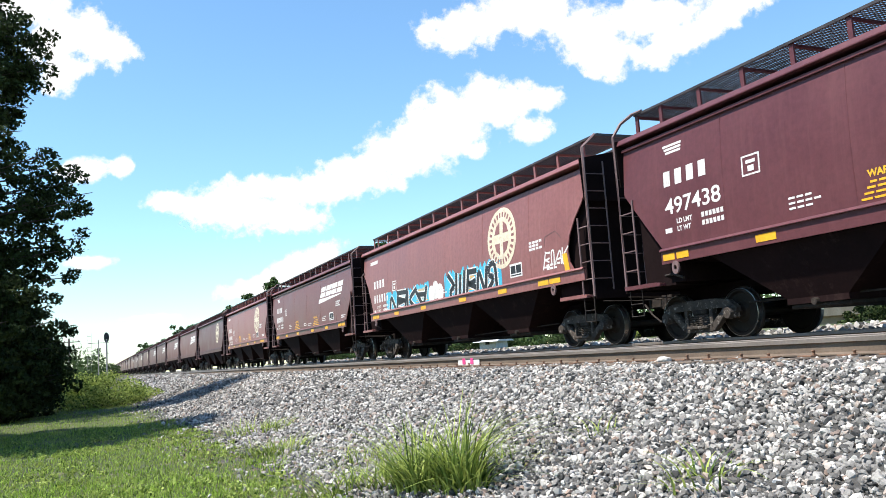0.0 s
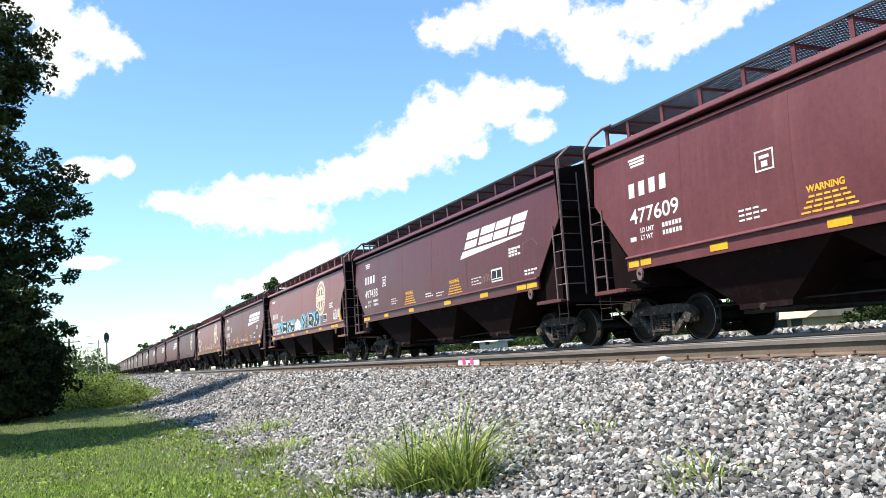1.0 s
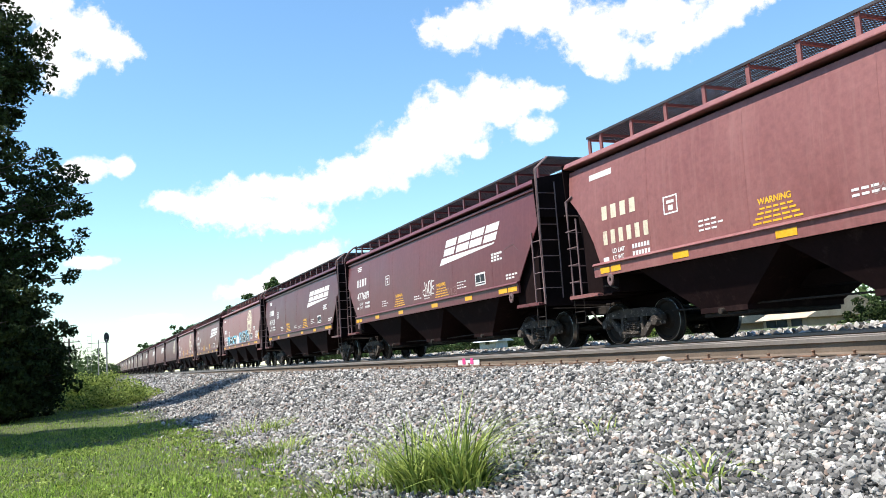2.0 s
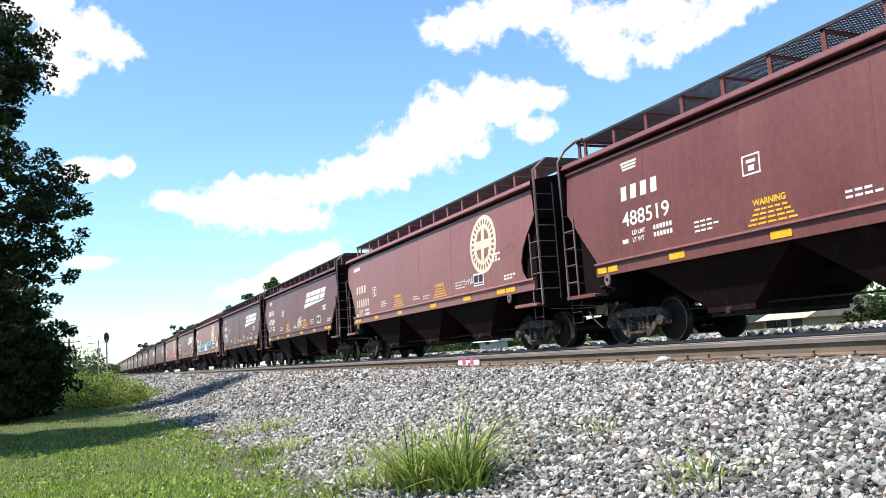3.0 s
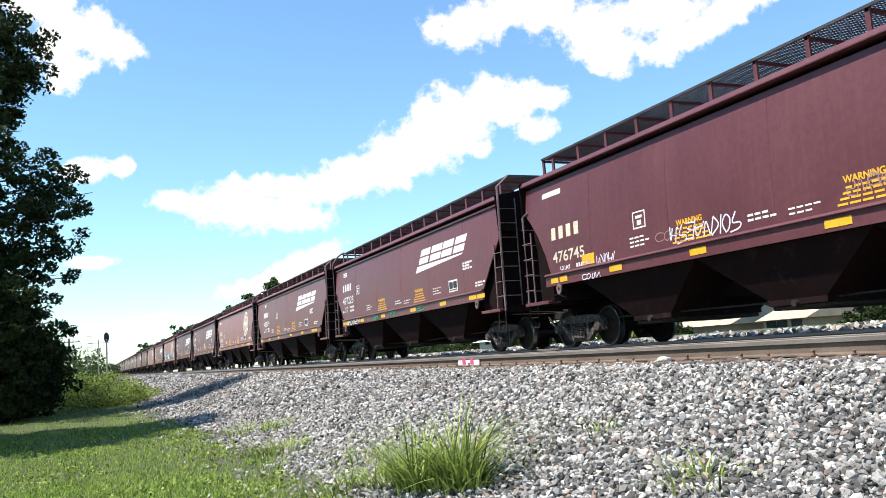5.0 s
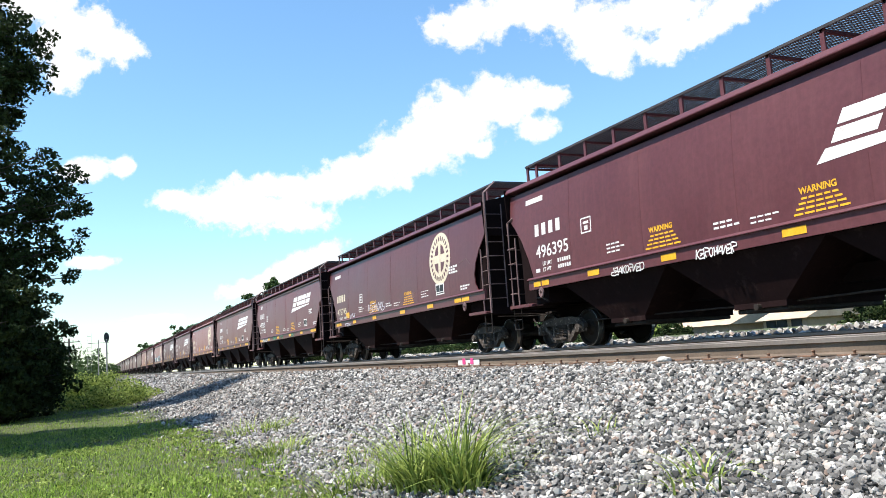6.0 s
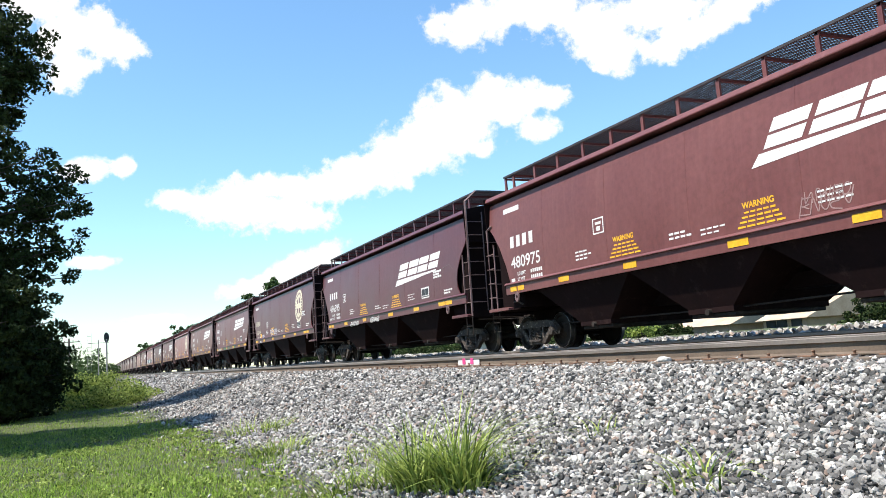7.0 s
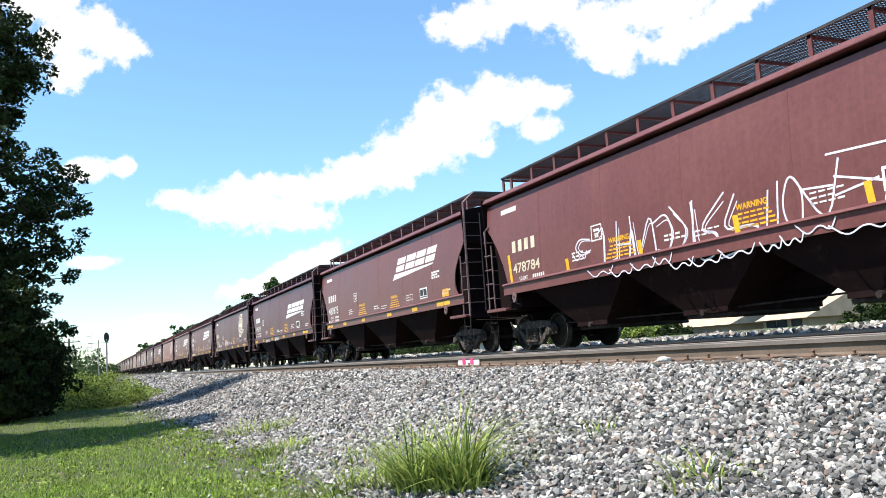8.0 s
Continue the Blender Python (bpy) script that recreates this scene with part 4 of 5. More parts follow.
def motions():
    for k, half, car in CARS:
        rows = []
        for t, s in RUN:
            y = s - half - k * PITCH_CAR - (0.45 if k > 4 else 0.65 if k > 3 else 0.0)
            rows.append((t, pose(FAR + BEND * y * y, y, 0, 0, 0, -math.degrees(2 * BEND * y))))
        walk(car, rows)
    ts, ss = zip(*RUN)
    for w, a in WHEELS:
        walk(w, [(i / 30, pose(0, a, 0.46, -math.degrees(float(np.interp(i / 30, ts, ss)) / 0.457))) for i in range(241)])
    drift()


# ---- plants ----
def grass(name, spots, seed, mat, tall, label, category="grass", wide=0.006, lean=0.5, seg=3, kind="stuff", centre=None):
    """Bent tapering blades at the given places."""
    rng = np.random.default_rng(seed)
    n = len(spots)
    base = np.asarray(spots)
    ang = rng.uniform(0, 2 * np.pi, n)
    if centre:
        ang = np.arctan2(base[:, 1] - centre[1], base[:, 0] - centre[0]) + rng.normal(0, 0.55, n)
    h = tall * rng.uniform(0.45, 1.15, n)
    ln = lean * rng.uniform(0.2, 1.2, n)
    d = np.stack([np.cos(ang), np.sin(ang)], 1)
    side = np.stack([-d[:, 1], d[:, 0]], 1)
    rows = []
    for i in range(seg + 1):
        u = i / seg
        w = wide * (1 - u * 0.92) * rng.uniform(0.8, 1.2, n)
        out = ln * h * u * u
        z = h * (u - 0.35 * ln * u * u)
        c = base + np.concatenate([d * out[:, None], z[:, None]], 1)
        off = np.concatenate([side * w[:, None], np.zeros((n, 1))], 1)
        rows += [c - off, c + off]
    verts = np.stack(rows, 1).reshape(-1, 3)
    m = 2 * (seg + 1)
    quad = np.array([[2 * i, 2 * i + 1, 2 * i + 3, 2 * i + 2] for i in range(seg)])
    faces = (quad[None] + (np.arange(n) * m)[:, None, None]).ravel()
    return tagged(new(name, fast_mesh(name, verts, faces, 4, mat)), label, category, kind=kind)


def leaves(rng, centres, radii, per, size):
    """Small turned leaf blades gathered in clumps."""
    c = np.repeat(np.asarray(centres), per, 0)
    r = np.repeat(np.asarray(radii), per)
    n = len(c)
    v = rng.normal(size=(n, 3))
    v /= np.linalg.norm(v, axis=1)[:, None]
    p = c + v * (r * rng.uniform(0.25, 1.0, n) ** 0.6)[:, None] * np.array([1, 1, 0.75])
    shape = np.array([[-0.5, 0, 0], [0, -0.3, 0.06], [0.55, 0, 0], [0, 0.3, 0.06]])
    pts = np.einsum("nij,kj->nki", rotations(rng, n), shape) * (size * rng.uniform(0.6, 1.3, n))[:, None, None] + p[:, None, :]
    return pts.reshape(-1, 3), np.arange(n * 4)


def tree(x, y, height, spread, seed, per=60, size=0.14, clumps=260, low=0.18, mat="leaf", label="tall leafy tree in full summer leaf", trunk_r=0.3, group=""):
    """A tapered trunk, forking limbs and a ragged crown of leaf clumps with gaps."""
    rng = np.random.default_rng(seed)
    z0 = gz(x, y)
    t = empty("tree", pose(x, y, z0), label, "tree", group)
    bm = B()
    tube(bm, [(0, 0, -0.2), (0.05, 0.02, height * 0.25), (-0.1, 0.1, height * 0.55), (0.05, 0.0, height * 0.88)], trunk_r, 9, trunk_r * 0.15)
    part("trunk", bm, MAT["bark"], t)
    centres, radii = [], []
    limbs = B()
    n_limb = max(8, clumps // 12)
    for i in range(n_limb):
        u = low + (0.95 - low) * (i + rng.random()) / n_limb
        a = i * 2.4 + rng.uniform(-0.5, 0.5)
        reach = spread * (0.55 + 0.45 * math.sin(math.pi * min(1, (u - low) / (1 - low) * 0.85 + 0.15))) * rng.uniform(0.65, 1.1)
        s = Vector((0, 0, height * u * 0.85))
        e = Vector((math.cos(a) * reach, math.sin(a) * reach, height * u + rng.uniform(-0.05, 0.08) * height))
        mid = (s + e) / 2 + Vector((0, 0, 0.06 * height * rng.uniform(-0.3, 1)))
        tube(limbs, [s, mid, e], trunk_r * 0.3 * (1.1 - u), 5, 0.015, caps=False)
        for j in range(max(3, clumps // n_limb)):
            q = s.lerp(e, rng.uniform(0.35, 1.08)) + Vector(rng.normal(size=3)) * spread * 0.11
            centres.append(q)
            radii.append(spread * rng.uniform(0.08, 0.17))
    part("limb", limbs, MAT["bark"], t)
    v, f = leaves(rng, centres, radii, per, size)
    tagged(part("crown", fast_mesh("crown", v, f, 4, MAT[mat]), None, t), kind="stuff")
    return t


EDGE = [(0.0, 4.7), (2.0, 5.0), (4.0, 5.2), (5.3, 5.4), (6.5, 5.1), (7.6, 6.5), (9.4, 5.6), (10.4, 4.9), (11.6, 2.9), (13.2, 5.0), (15.0, 4.3), (17.0, 2.6), (18.5, 0.8)]


def verge_tree(x, y, height, seed, clumps, per, size, wide, label, deep=1.0):
    """A broad old tree, leafy to the ground, its boughs standing out in tiers."""
    rng = np.random.default_rng(seed)
    t = empty("tree", pose(x, y, gz(x, y)), label, "tree")
    part("trunk", tube(B(), [(0, 0, -0.2), (0.05, 0.02, height * 0.25), (-0.1, 0.1, height * 0.55), (0.05, 0.0, height * 0.9)], 0.45, 9, 0.07), MAT["bark"], t)
    zs, rs = zip(*EDGE)
    k = height / 18.5
    limbs = B()
    centres, radii = [], []
    boughs = clumps // 9
    for i in range(boughs):
        z = 0.3 + (height - 0.8) * (i + rng.random()) / boughs
        a = (0.0 if i % 3 else math.pi) + rng.normal(0, 0.75)
        reach = wide * float(np.interp(z / k, zs, rs)) * k * rng.uniform(0.86, 1.0)
        s = Vector((0, 0, max(0.2, z - 0.22 * reach)))
        e = Vector((math.cos(a) * reach, math.sin(a) * reach * deep, z + rng.uniform(-0.25, 0.25)))
        tube(limbs, [s, s.lerp(e, 0.5) + Vector((0, 0, 0.25)), e], 0.1 * (1.15 - z / height), 5, 0.012, caps=False)
        for j in range(9):
            centres.append(s.lerp(e, 0.35 + 0.65 * (j + rng.random()) / 9) + Vector(rng.normal(size=3)) * 0.34)
            radii.append(rng.uniform(0.24, 0.52))
    part("limb", limbs, MAT["bark"], t)
    v, f = leaves(rng, centres, radii, per, size)
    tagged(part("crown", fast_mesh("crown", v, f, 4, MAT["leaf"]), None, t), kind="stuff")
    return t


def bush(x, y, r, h, seed, mat="weed", per=40, size=0.09, clumps=40, label="low green bush at the foot of the bank", group=""):
    rng = np.random.default_rng(seed)
    b = empty("bush", pose(x, y, gz(x, y)), label, "bush", group)
    bm = B()
    cs, rs = [], []
    for i in range(clumps):
        a, d = rng.uniform(0, 6.28), r * math.sqrt(rng.random())
        z = h * (1 - (d / r) ** 2 * 0.6) * rng.uniform(0.15, 1.0)
        cs.append((d * math.cos(a), d * math.sin(a), z))
        rs.append(r * rng.uniform(0.12, 0.25))
        if i % 3 == 0:
            tube(bm, [(0.3 * d * math.cos(a), 0.3 * d * math.sin(a), -0.05), cs[-1]], 0.02, 4, 0.006, caps=False)
    part("stem", bm, MAT["bark"], b)
    v, f = leaves(rng, cs, rs, per, size)
    tagged(part("foliage", fast_mesh("foliage", v, f, 4, MAT[mat]), None, b), kind="stuff")
    return b


def build_plants():
    rng = np.random.default_rng(31)
    spots = []
    for x0, x1, y0, y1, n in ((-6, 2.9, -8, 4.5, 12000), (-4.5, 2.9, 4.5, 12, 42000), (-7, 2.6, 12, 24, 42000), (-9, 2.4, 24, 45, 26000)):
        for x, y, r in zip(rng.uniform(x0, x1, n), rng.uniform(y0, y1, n), rng.random(n)):
            edge = 2.15 + 0.6 * noise.noise((y * 0.4, 1.0, 3.0))
            if x > edge and r > 0.12:
                continue
            if noise.noise((x * 0.8, y * 0.5, 8.0)) > 0.28 and r > 0.35:
                continue
            spots.append((x, y, gz(x, y) - 0.01))
    grass("grass", spots, 32, MAT["blade"], 0.1, "short rough mown grass on the verge", wide=0.0075, lean=0.9, seg=2)
    low = [(x, y, gz(x, y) + 0.03) for x, y in zip(rng.uniform(-3.5, 2.3, 1500), 5.5 + 16 * rng.random(1500) ** 1.4) if noise.noise((x * 0.6, y * 0.5, 4.0)) > -0.1]
    v, f = leaves(rng, low, [0.07] * len(low), 16, 0.05)
    tagged(new("clover", fast_mesh("clover", v, f, 4, MAT["weed"])), "low broad-leaved weeds among the mown grass", "weeds", kind="stuff")
    dry = [(x, y, gz(x, y)) for x, y in zip(rng.uniform(1.2, 3.2, 5000), rng.uniform(5, 26, 5000))]
    grass("dry_grass", dry, 33, MAT["dry"], 0.06, "dry straw lying along the stone edge", wide=0.004, lean=1.4, seg=2)
    for i, (x, y, r, n, h, w) in enumerate(((2.84, 7.3, 0.2, 200, 0.86, 0.013), (3.16, 7.1, 0.2, 220, 0.88, 0.013), (3.08, 6.95, 0.25, 110, 0.5, 0.018), (2.9, 7.6, 0.3, 90, 0.5, 0.012), (2.8, 8.0, 0.38, 150, 0.42, 0.012), (2.3, 8.1, 0.35, 120, 0.34, 0.011), (3.05, 9.7, 0.35, 80, 0.3, 0.01), (2.95, 15.6, 0.6, 230, 0.36, 0.011), (2.55, 12.1, 0.4, 170, 0.34, 0.011), (4.0, 4.75, 0.26, 60, 0.3, 0.012), (4.45, 6.7, 0.2, 26, 0.3, 0.009), (3.75, 7.1, 0.25, 30, 0.22, 0.01))):
        pts = []
        for _ in range(int(n * 0.8)):
            a, d = rng.uniform(0, 6.28), r * 1.1 * math.sqrt(rng.random())
            px, py = x + d * math.cos(a), y + d * math.sin(a)
            pts.append((px, py, gz(px, py) - 0.02))
        grass("grass_tuft", pts, 40 + i, MAT["weed"], h, "tall bright green grass tuft growing in the stones", "grass tuft", wide=w, lean=1.25 if h > 0.8 else 1.6, seg=6, centre=(x, y))
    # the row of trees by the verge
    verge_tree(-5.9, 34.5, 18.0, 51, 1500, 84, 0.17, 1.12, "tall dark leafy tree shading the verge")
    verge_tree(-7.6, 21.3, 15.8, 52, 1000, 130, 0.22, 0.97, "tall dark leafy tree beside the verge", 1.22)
    # leaf masses added to blacken the tree's shaded lower column
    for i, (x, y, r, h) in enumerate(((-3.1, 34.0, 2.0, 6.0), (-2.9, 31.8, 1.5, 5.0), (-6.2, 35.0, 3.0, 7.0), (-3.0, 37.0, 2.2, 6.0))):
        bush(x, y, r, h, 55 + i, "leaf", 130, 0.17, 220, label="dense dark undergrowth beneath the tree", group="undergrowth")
    bush(0.35, 40.5, 2.3, 1.5, 61, clumps=130, per=90, size=0.11, label="sunlit weedy bush at the foot of the bank")
    bush(2.2, 45.0, 1.5, 0.8, 62, clumps=50, per=60, size=0.1, label="sunlit weedy bush at the foot of the bank")
    bush(-1.4, 56.0, 2.6, 2.4, 63, clumps=160, per=50, size=0.16, mat="far_leaf", label="dark green bush behind the verge")
    for i, (x, y, r, h) in enumerate(((-4, 110, 5, 6), (-1, 150, 6, 7), (-9, 95, 5, 8), (2, 190, 5, 6), (-5, 200, 9, 10))):
        bush(x, y, r, h, 70 + i, "far_leaf", 45, 0.4, 60, label="dense green thicket by the line", group="thickets")
    for i, (x, y, h, s) in enumerate(((30, 146, 15.5, 5), (40, 117, 19, 5), (22, 182, 10.5, 5), (16.5, 217, 7.5, 4), (19, 240, 8.5, 5), (27, 170, 12, 5))):
        tree(x, y, h, s, 80 + i, per=70, size=0.5, clumps=150, low=0.2, mat="far_leaf", label="green tree standing beyond the train", group="trees beyond the line")
    for i in range(26):
        bush(58 + 5 * math.sin(i * 1.9), 14 + i * 8.5, 5.5, 6.2 + 1.4 * math.sin(i * 2.7), 130 + i, "far_leaf", 40, 0.5, 60, label="leafy hedge closing the yard", group="hedge beyond the line")
    bush(41, 33.2, 2.0, 3.0, 87, "leaf", 90, 0.2, 80, label="dark bush beside the house", group="bushes beyond the line")
    bush(41, 51.0, 1.9, 2.9, 88, "leaf", 90, 0.2, 80, label="dark bush beside the house", group="bushes beyond the line")
    bush(30.0, 40.4, 1.3, 1.5, 89, "weed", 50, 0.14, 60, label="leafy bush beyond the tracks", group="bushes beyond the line")
    for i in range(16):
        x, y = 33 + (i * 7 % 13), 30 + i * 7.5
        if i in (0, 1, 2, 4):
            continue
        bush(x, y, 1.6 + (i % 3) * 0.8, 1.6 + (i * 5 % 4) * 0.5, 90 + i, "leaf", 80, 0.2, 50, label="green bush beyond the tracks", group="bushes beyond the line")


# ---- things beyond and beside the line ----
def house(x, y, w, d, h, rise, turn, roof_mat, label):
    hs = empty("house", pose(x, y, gz(x, y), 0, 0, turn), label, "house")
    part("wall", box(B(), -w / 2, w / 2, -d / 2, d / 2, -0.3, h), MAT["siding" if roof_mat == "grey_roof" else "tan_wall"], hs)
    bm = prism(B(), [(-w / 2 - 0.4, h), (w / 2 + 0.4, h), (0, h + rise)], "y", -d / 2 - 0.4, d / 2 + 0.4)
    part("roof", bm, MAT[roof_mat], hs)
    for s in (-0.28, 0.05, 0.3) if h > 1 else (0.0,):
        k = 1.0 if h > 2 else 0.38
        wd = part("window", box(B(), -0.05, 0.03, -0.5 * k, 0.5 * k, 0.9 * k, 2.0 * k), MAT["pane"], hs, m=pose(-w / 2 - 0.01, s * d, 0))
        part("frame", box(B(), -0.03, 0.0, -0.58 * k, 0.58 * k, 0.82 * k, 0.9 * k), MAT["siding"], wd)
    return hs


def signal_mast(x, y):
    s = empty("railway_signal", pose(x, y, gz(x, y)), "black single-head railway signal on a silver mast", "signal")
    part("mast", tube(B(), [(0, 0, -0.2), (0, 0, 4.6)], 0.07, 10), MAT["mast"], s)
    bm = B()
    prism(bm, [(0.23 * math.cos(a), 4.75 + 0.44 * math.sin(a)) for a in np.linspace(0, 2 * math.pi, 20, endpoint=False)], "y", -0.06, 0.0)
    head = part("signal_head", bm, MAT["signal"], s)
    bm = tube(B(), [(0, -0.3, 4.8), (0, -0.05, 4.8)], 0.12, 12)
    part("hood", bm, MAT["signal"], head)
    part("lens", tube(B(), [(0, -0.075, 4.55), (0, -0.062, 4.55)], 0.05, 12), MAT["white"], head)
    part("case", box(B(), -0.3, 0.3, -0.2, 0.3, 0.0, 0.75, 0.02), MAT["mast"], s)
    return s


def ladder_mast(x, y):
    s = empty("ladder_mast", pose(x, y, gz(x, y)), "slim grey mast with a rung ladder", "mast")
    part("mast", tube(B(), [(0, 0, -0.2), (0, 0, 4.9)], 0.045, 8), MAT["mast"], s)
    bm = B()
    for e in (-0.62, -1.0):
        tube(bm, [(e, 0, 0.3), (e, 0, 5.6)], 0.012, 5)
    for k in range(14):
        tube(bm, [(-1.0, 0, 0.6 + 0.36 * k), (-0.62, 0, 0.6 + 0.36 * k)], 0.018, 5)
    part("ladder", bm, MAT["mast"], s)
    bm = B()
    for z in (1.6, 3.5, 4.6):
        tube(bm, [(-0.9, 0, z), (1.0, 0, z)], 0.03, 6)
    part("cross_arm", bm, MAT["mast"], s)


def utility_pole(x, y, h):
    s = empty("utility_pole", pose(x, y, gz(x, y)), "weathered wooden utility pole with crossarms", "utility pole")
    part("pole", tube(B(), [(0, 0, -0.3), (0, 0, h)], 0.2, 8, 0.13), MAT["pole"], s)
    for z in (h - 0.5, h - 1.4):
        arm = part("crossarm", box(B(), -1.4, 1.4, -0.06, 0.06, z - 0.06, z + 0.06, 0.01), MAT["pole"], s)
        for dx in (-1.2, -0.5, 0.5, 1.2):
            part("insulator", tube(B(), [(dx, 0, z + 0.06), (dx, 0, z + 0.25)], 0.05, 6), MAT["signal"], arm)
    return s


def build_yard():
    house(30.5, 60.0, 1.5, 1.7, 0.55, 0.5, 25, "grey_roof", "small low white shed with a pale metal roof")
    house(48, 51.6, 7, 5.6, 2.0, 1.35, 4, "tan_roof", "low tan house with a tan shingle roof")
    house(48.5, 43.2, 7, 4.4, 2.05, 1.6, -6, "tan_roof", "low tan house with a tan shingle roof")
    signal_mast(2.0, 80.0)
    ladder_mast(1.45, 88.0)
    utility_pole(-1.6, 120, 6.6)
    utility_pole(-6, 170, 8.5)
    # white survey patch with two magenta marks, and a loose rock by the rail
    y = 15.1
    p = tagged(new("paint_mark", mesh_of(box(B(), -0.004, 0.004, -0.5, 0.5, -0.165, -0.06), "paint_mark", MAT["white"])), "white survey paint patch on the rail web", "paint mark")
    p.location = (NEAR - 0.7545 - 0.018, y, -0.038)
    for dy in (-0.17, 0.2):
        part("magenta_mark", box(B(), -0.012, -0.004, dy - 0.07, dy + 0.07, -0.15, -0.03), MAT["pink"], p, "magenta paint stroke")
    r = random.Random(3)
    bm = B()
    bmesh.ops.create_icosphere(bm, subdivisions=2, radius=0.085)
    for v in bm.verts:
        v.co *= 0.8 + 0.35 * r.random()
        v.co.z *= 0.6
        v.co.y *= 1.4
    rock = tagged(new("rock", mesh_of(bm, "rock", MAT["rubble"])), "pale loose rock lying against the rail", "rock")
    rock.location = (NEAR - 0.95, 8.75, -0.215)


# ---- clouds ----
CLOUDS = []


def cloud_mat(name, puffs, seed):
    """White vapour: soft rounded masses with frayed edges."""
    m, n, l, b = nodes_of(name)
    tc = n.new("ShaderNodeTexCoord")
    nz = n.new("ShaderNodeTexNoise")
    nz.inputs["Scale"].default_value, nz.inputs["Detail"].default_value, nz.inputs["Roughness"].default_value = 0.014, 9.0, 0.64
    nz.noise_dimensions = "4D"
    nz.inputs["W"].default_value = seed
    off = n.new("ShaderNodeMapping")
    off.inputs["Location"].default_value = (137.3, 71.9, 331.7)
    off.inputs["Rotation"].default_value = (0.52, 0.61, 0.33)
    l.new(tc.outputs["Object"], off.inputs["Vector"])
    l.new(off.outputs[0], nz.inputs["Vector"])
    total = None
    for cx, cy, rx, ry, turn in puffs:
        mp = n.new("ShaderNodeMapping")
        mp.vector_type = "TEXTURE"
        mp.inputs["Location"].default_value = (cx, cy, 0)
        mp.inputs["Rotation"].default_value = (0, 0, radians(turn))
        mp.inputs["Scale"].default_value = (rx, ry, 1)
        l.new(tc.outputs["Object"], mp.inputs["Vector"])
        ln = n.new("ShaderNodeVectorMath")
        ln.operation = "LENGTH"
        l.new(mp.outputs[0], ln.inputs[0])
        inv = n.new("ShaderNodeMath")
        inv.operation = "SUBTRACT"
        inv.inputs[0].default_value = 1.0
        l.new(ln.outputs["Value"], inv.inputs[1])
        if total is None:
            total = inv.outputs[0]
        else:
            mx = n.new("ShaderNodeMath")
            mx.operation = "SMOOTH_MAX"
            mx.inputs[2].default_value = 0.25
            l.new(total, mx.inputs[0])
            l.new(inv.outputs[0], mx.inputs[1])
            total = mx.outputs[0]
    ad = n.new("ShaderNodeMath")
    ad.operation = "MULTIPLY_ADD"
    ad.inputs[1].default_value, ad.inputs[2].default_value = 1.95, -0.96
    l.new(nz.outputs["Fac"], ad.inputs[0])
    sm = n.new("ShaderNodeMath")
    sm.operation = "ADD"
    l.new(total, sm.inputs[0])
    l.new(ad.outputs[0], sm.inputs[1])
    mr = n.new("ShaderNodeMapRange")
    mr.interpolation_type = "SMOOTHSTEP"
    mr.inputs["From Min"].default_value, mr.inputs["From Max"].default_value = 0.06, 0.5
    l.new(sm.outputs[0], mr.inputs["Value"])
    em = n.new("ShaderNodeEmission")
    em.inputs["Color"].default_value, em.inputs["Strength"].default_value = (1.0, 0.995, 0.985, 1), 0.66
    tr = n.new("ShaderNodeBsdfTransparent")
    mix = n.new("ShaderNodeMixShader")
    l.new(mr.outputs[0], mix.inputs[0])
    l.new(tr.outputs[0], mix.inputs[1])
    l.new(em.outputs[0], mix.inputs[2])
    l.new(mix.outputs[0], n["Material Output"].inputs["Surface"])
    return m


def cloud(px, py, puffs, seed, drift_by):
    """A far cloud sheet facing the viewer; px, py: its middle, as shares of the view's half width to the right and up."""
    dist = 2600.0 + 60.0 * len(CLOUDS)          # one sheet behind the other
    half = math.tan(radians(56.52) / 2) * dist
    k = dist / 2600.0
    m = VIEW @ Matrix.Translation((px * half, py * half, -dist)) @ Matrix.Diagonal((k, k, k, 1))
    xs = [p[0] for p in puffs]
    ys = [p[1] for p in puffs]
    r = max(max(p[2], p[3]) for p in puffs) * 1.3
    bm = B()
    vs = [bm.verts.new(v) for v in ((min(xs) - r, min(ys) - r, 0), (max(xs) + r, min(ys) - r, 0), (max(xs) + r, max(ys) + r, 0), (min(xs) - r, max(ys) + r, 0))]
    bm.faces.new(vs)
    ob = tagged(new("cloud", mesh_of(bm, "cloud", cloud_mat("cloud_vapour", puffs, seed))), "bright white fair-weather cloud", "cloud", "clouds", "structure")
    ob.matrix_basis = m
    CLOUDS.append((ob, m, drift_by))


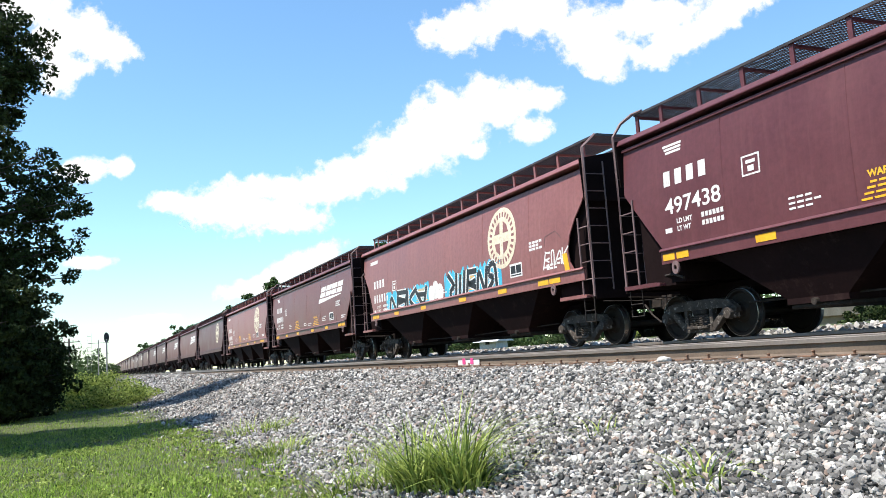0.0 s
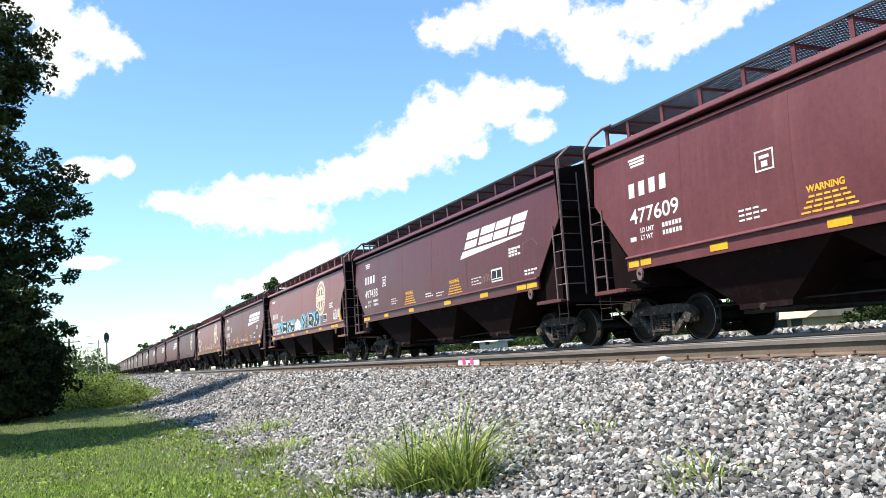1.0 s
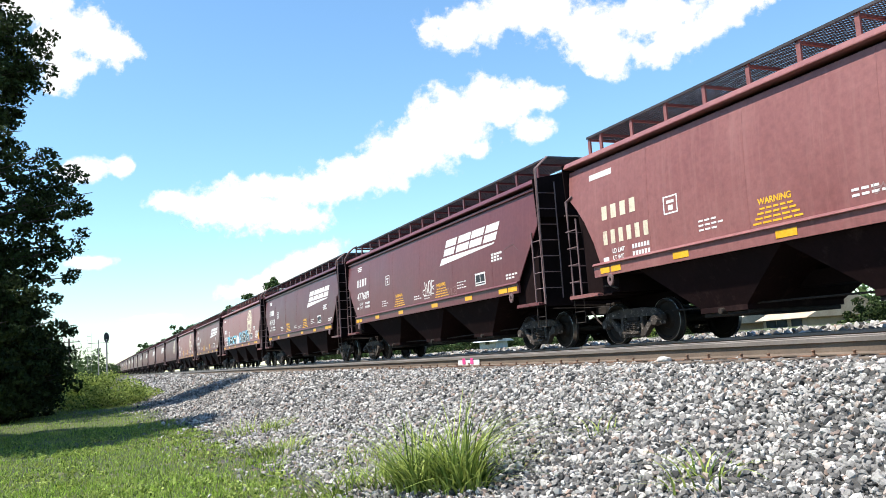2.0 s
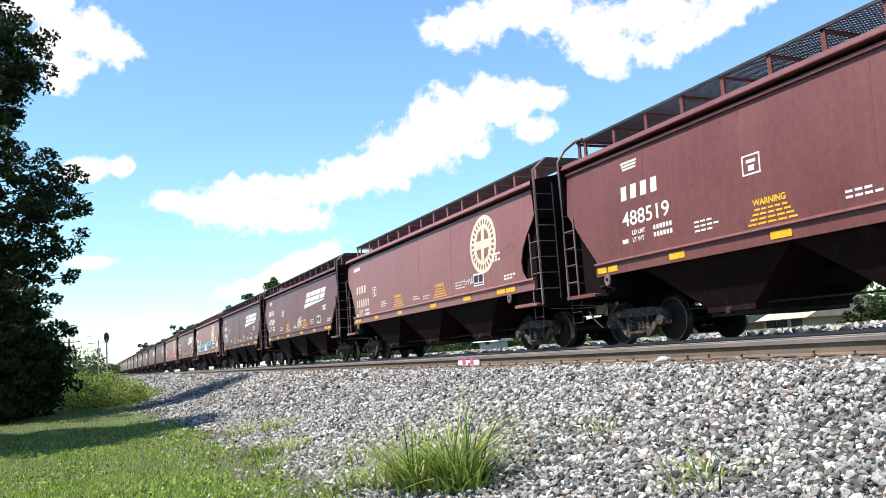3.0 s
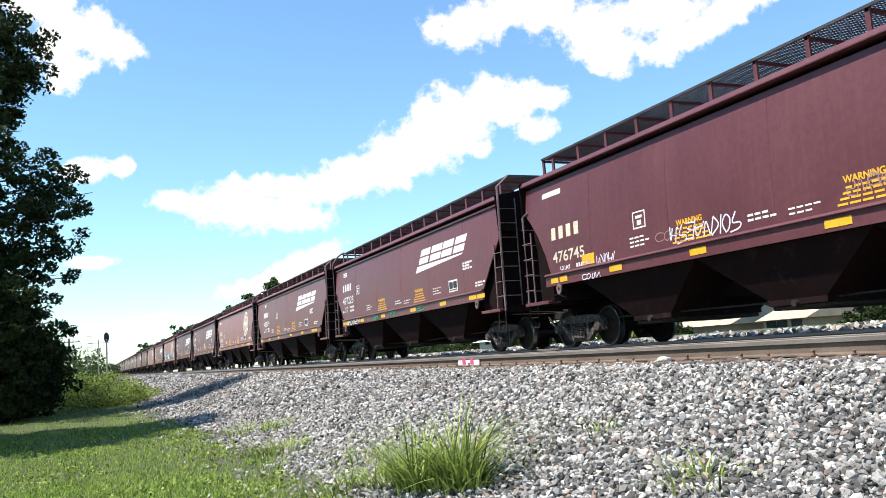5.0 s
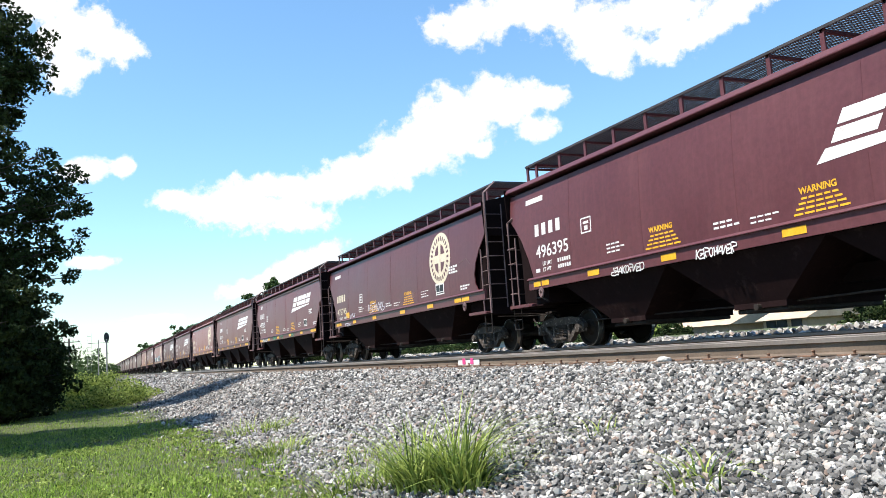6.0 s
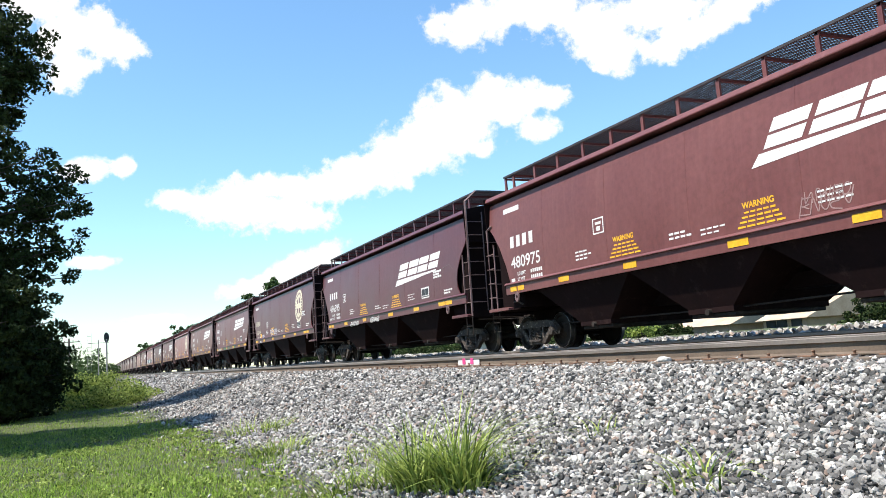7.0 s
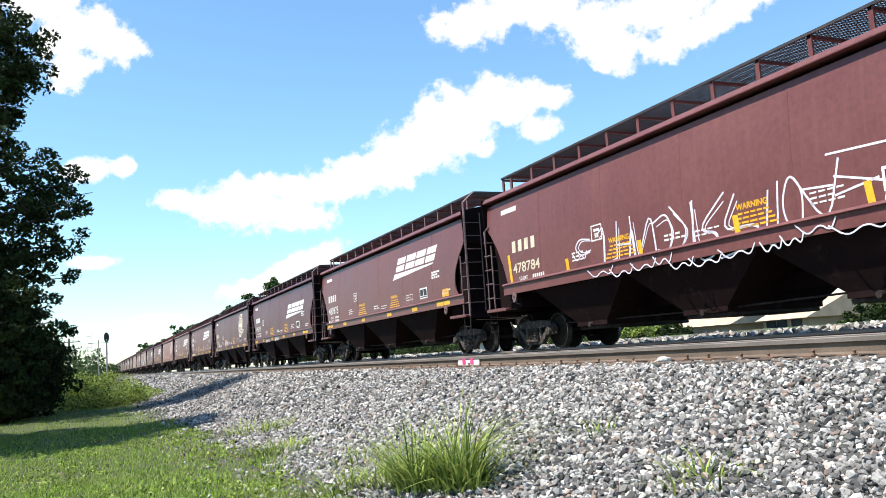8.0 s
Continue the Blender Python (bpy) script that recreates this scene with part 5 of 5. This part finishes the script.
def drift():
    for ob, m, (dx, dy) in CLOUDS:
        walk(ob, [(0.0, m), (4.0, m @ Matrix.Translation((dx * 0.5, dy * 0.5, 0))), (8.0, m @ Matrix.Translation((dx, dy, 0)))])


def view_xy(x, y):
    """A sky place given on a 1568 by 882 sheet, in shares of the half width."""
    return (x - 784) / 784, (441 - y) / 784


def build_clouds():
    u = math.tan(radians(56.52) / 2) * 2600.0 / 784
    def puffs(x, y, rows):
        return [((a - x) * u, (y - b) * u, rx * u, ry * u, t) for a, b, rx, ry, t in rows]
    for x, y, seed, rows, d in (
        (90, 70, 1.0, ((50, 10, 95, 50, 0), (120, 62, 105, 62, 0), (190, 88, 62, 42, -12), (110, 128, 62, 44, 20)), (15, 5)),
        (640, 280, 2.3, ((425, 368, 142, 56, 0), (310, 360, 82, 26, -6), (470, 335, 95, 36, 0), (515, 388, 82, 32, 0), (600, 322, 115, 48, 14), (700, 278, 115, 66, 22), (790, 220, 105, 82, 24), (865, 185, 112, 60, 10), (945, 176, 70, 26, 4), (838, 267, 38, 19, 0), (936, 229, 44, 31, 0)), (14, 3)),
        (1050, 40, 3.7, ((825, 50, 105, 52, 8), (930, 20, 135, 58, 0), (1040, 58, 115, 66, -15), (1062, 108, 78, 38, -10), (1180, 82, 92, 42, 24), (1150, 28, 130, 46, 8), (1262, 38, 92, 40, 28), (1310, 0, 80, 34, 15)), (17, 11)),
        (150, 300, 4.1, ((150, 298, 68, 27, 0), (214, 297, 26, 24, 0)), (4, 0)),
        (500, 490, 5.2, ((530, 468, 110, 30, 22), (440, 512, 75, 20, 8)), (5, 1)),
        (160, 465, 6.0, ((160, 463, 58, 15, 0), (270, 565, 60, 12, 0)), (6, 0)),
    ):
        px, py = view_xy(x, y)
        cloud(px, py, puffs(x, y, rows), seed, (d[0] * u, d[1] * u))


build_ground()
build_track(NEAR, "near_track", 60, "empty near track on wooden ties in grey ballast")
build_track(FAR, "far_track", 45, "shaded track under the grain train")
build_train()
build_yard()
build_clouds()
build_plants()
build_ballast()
motions()
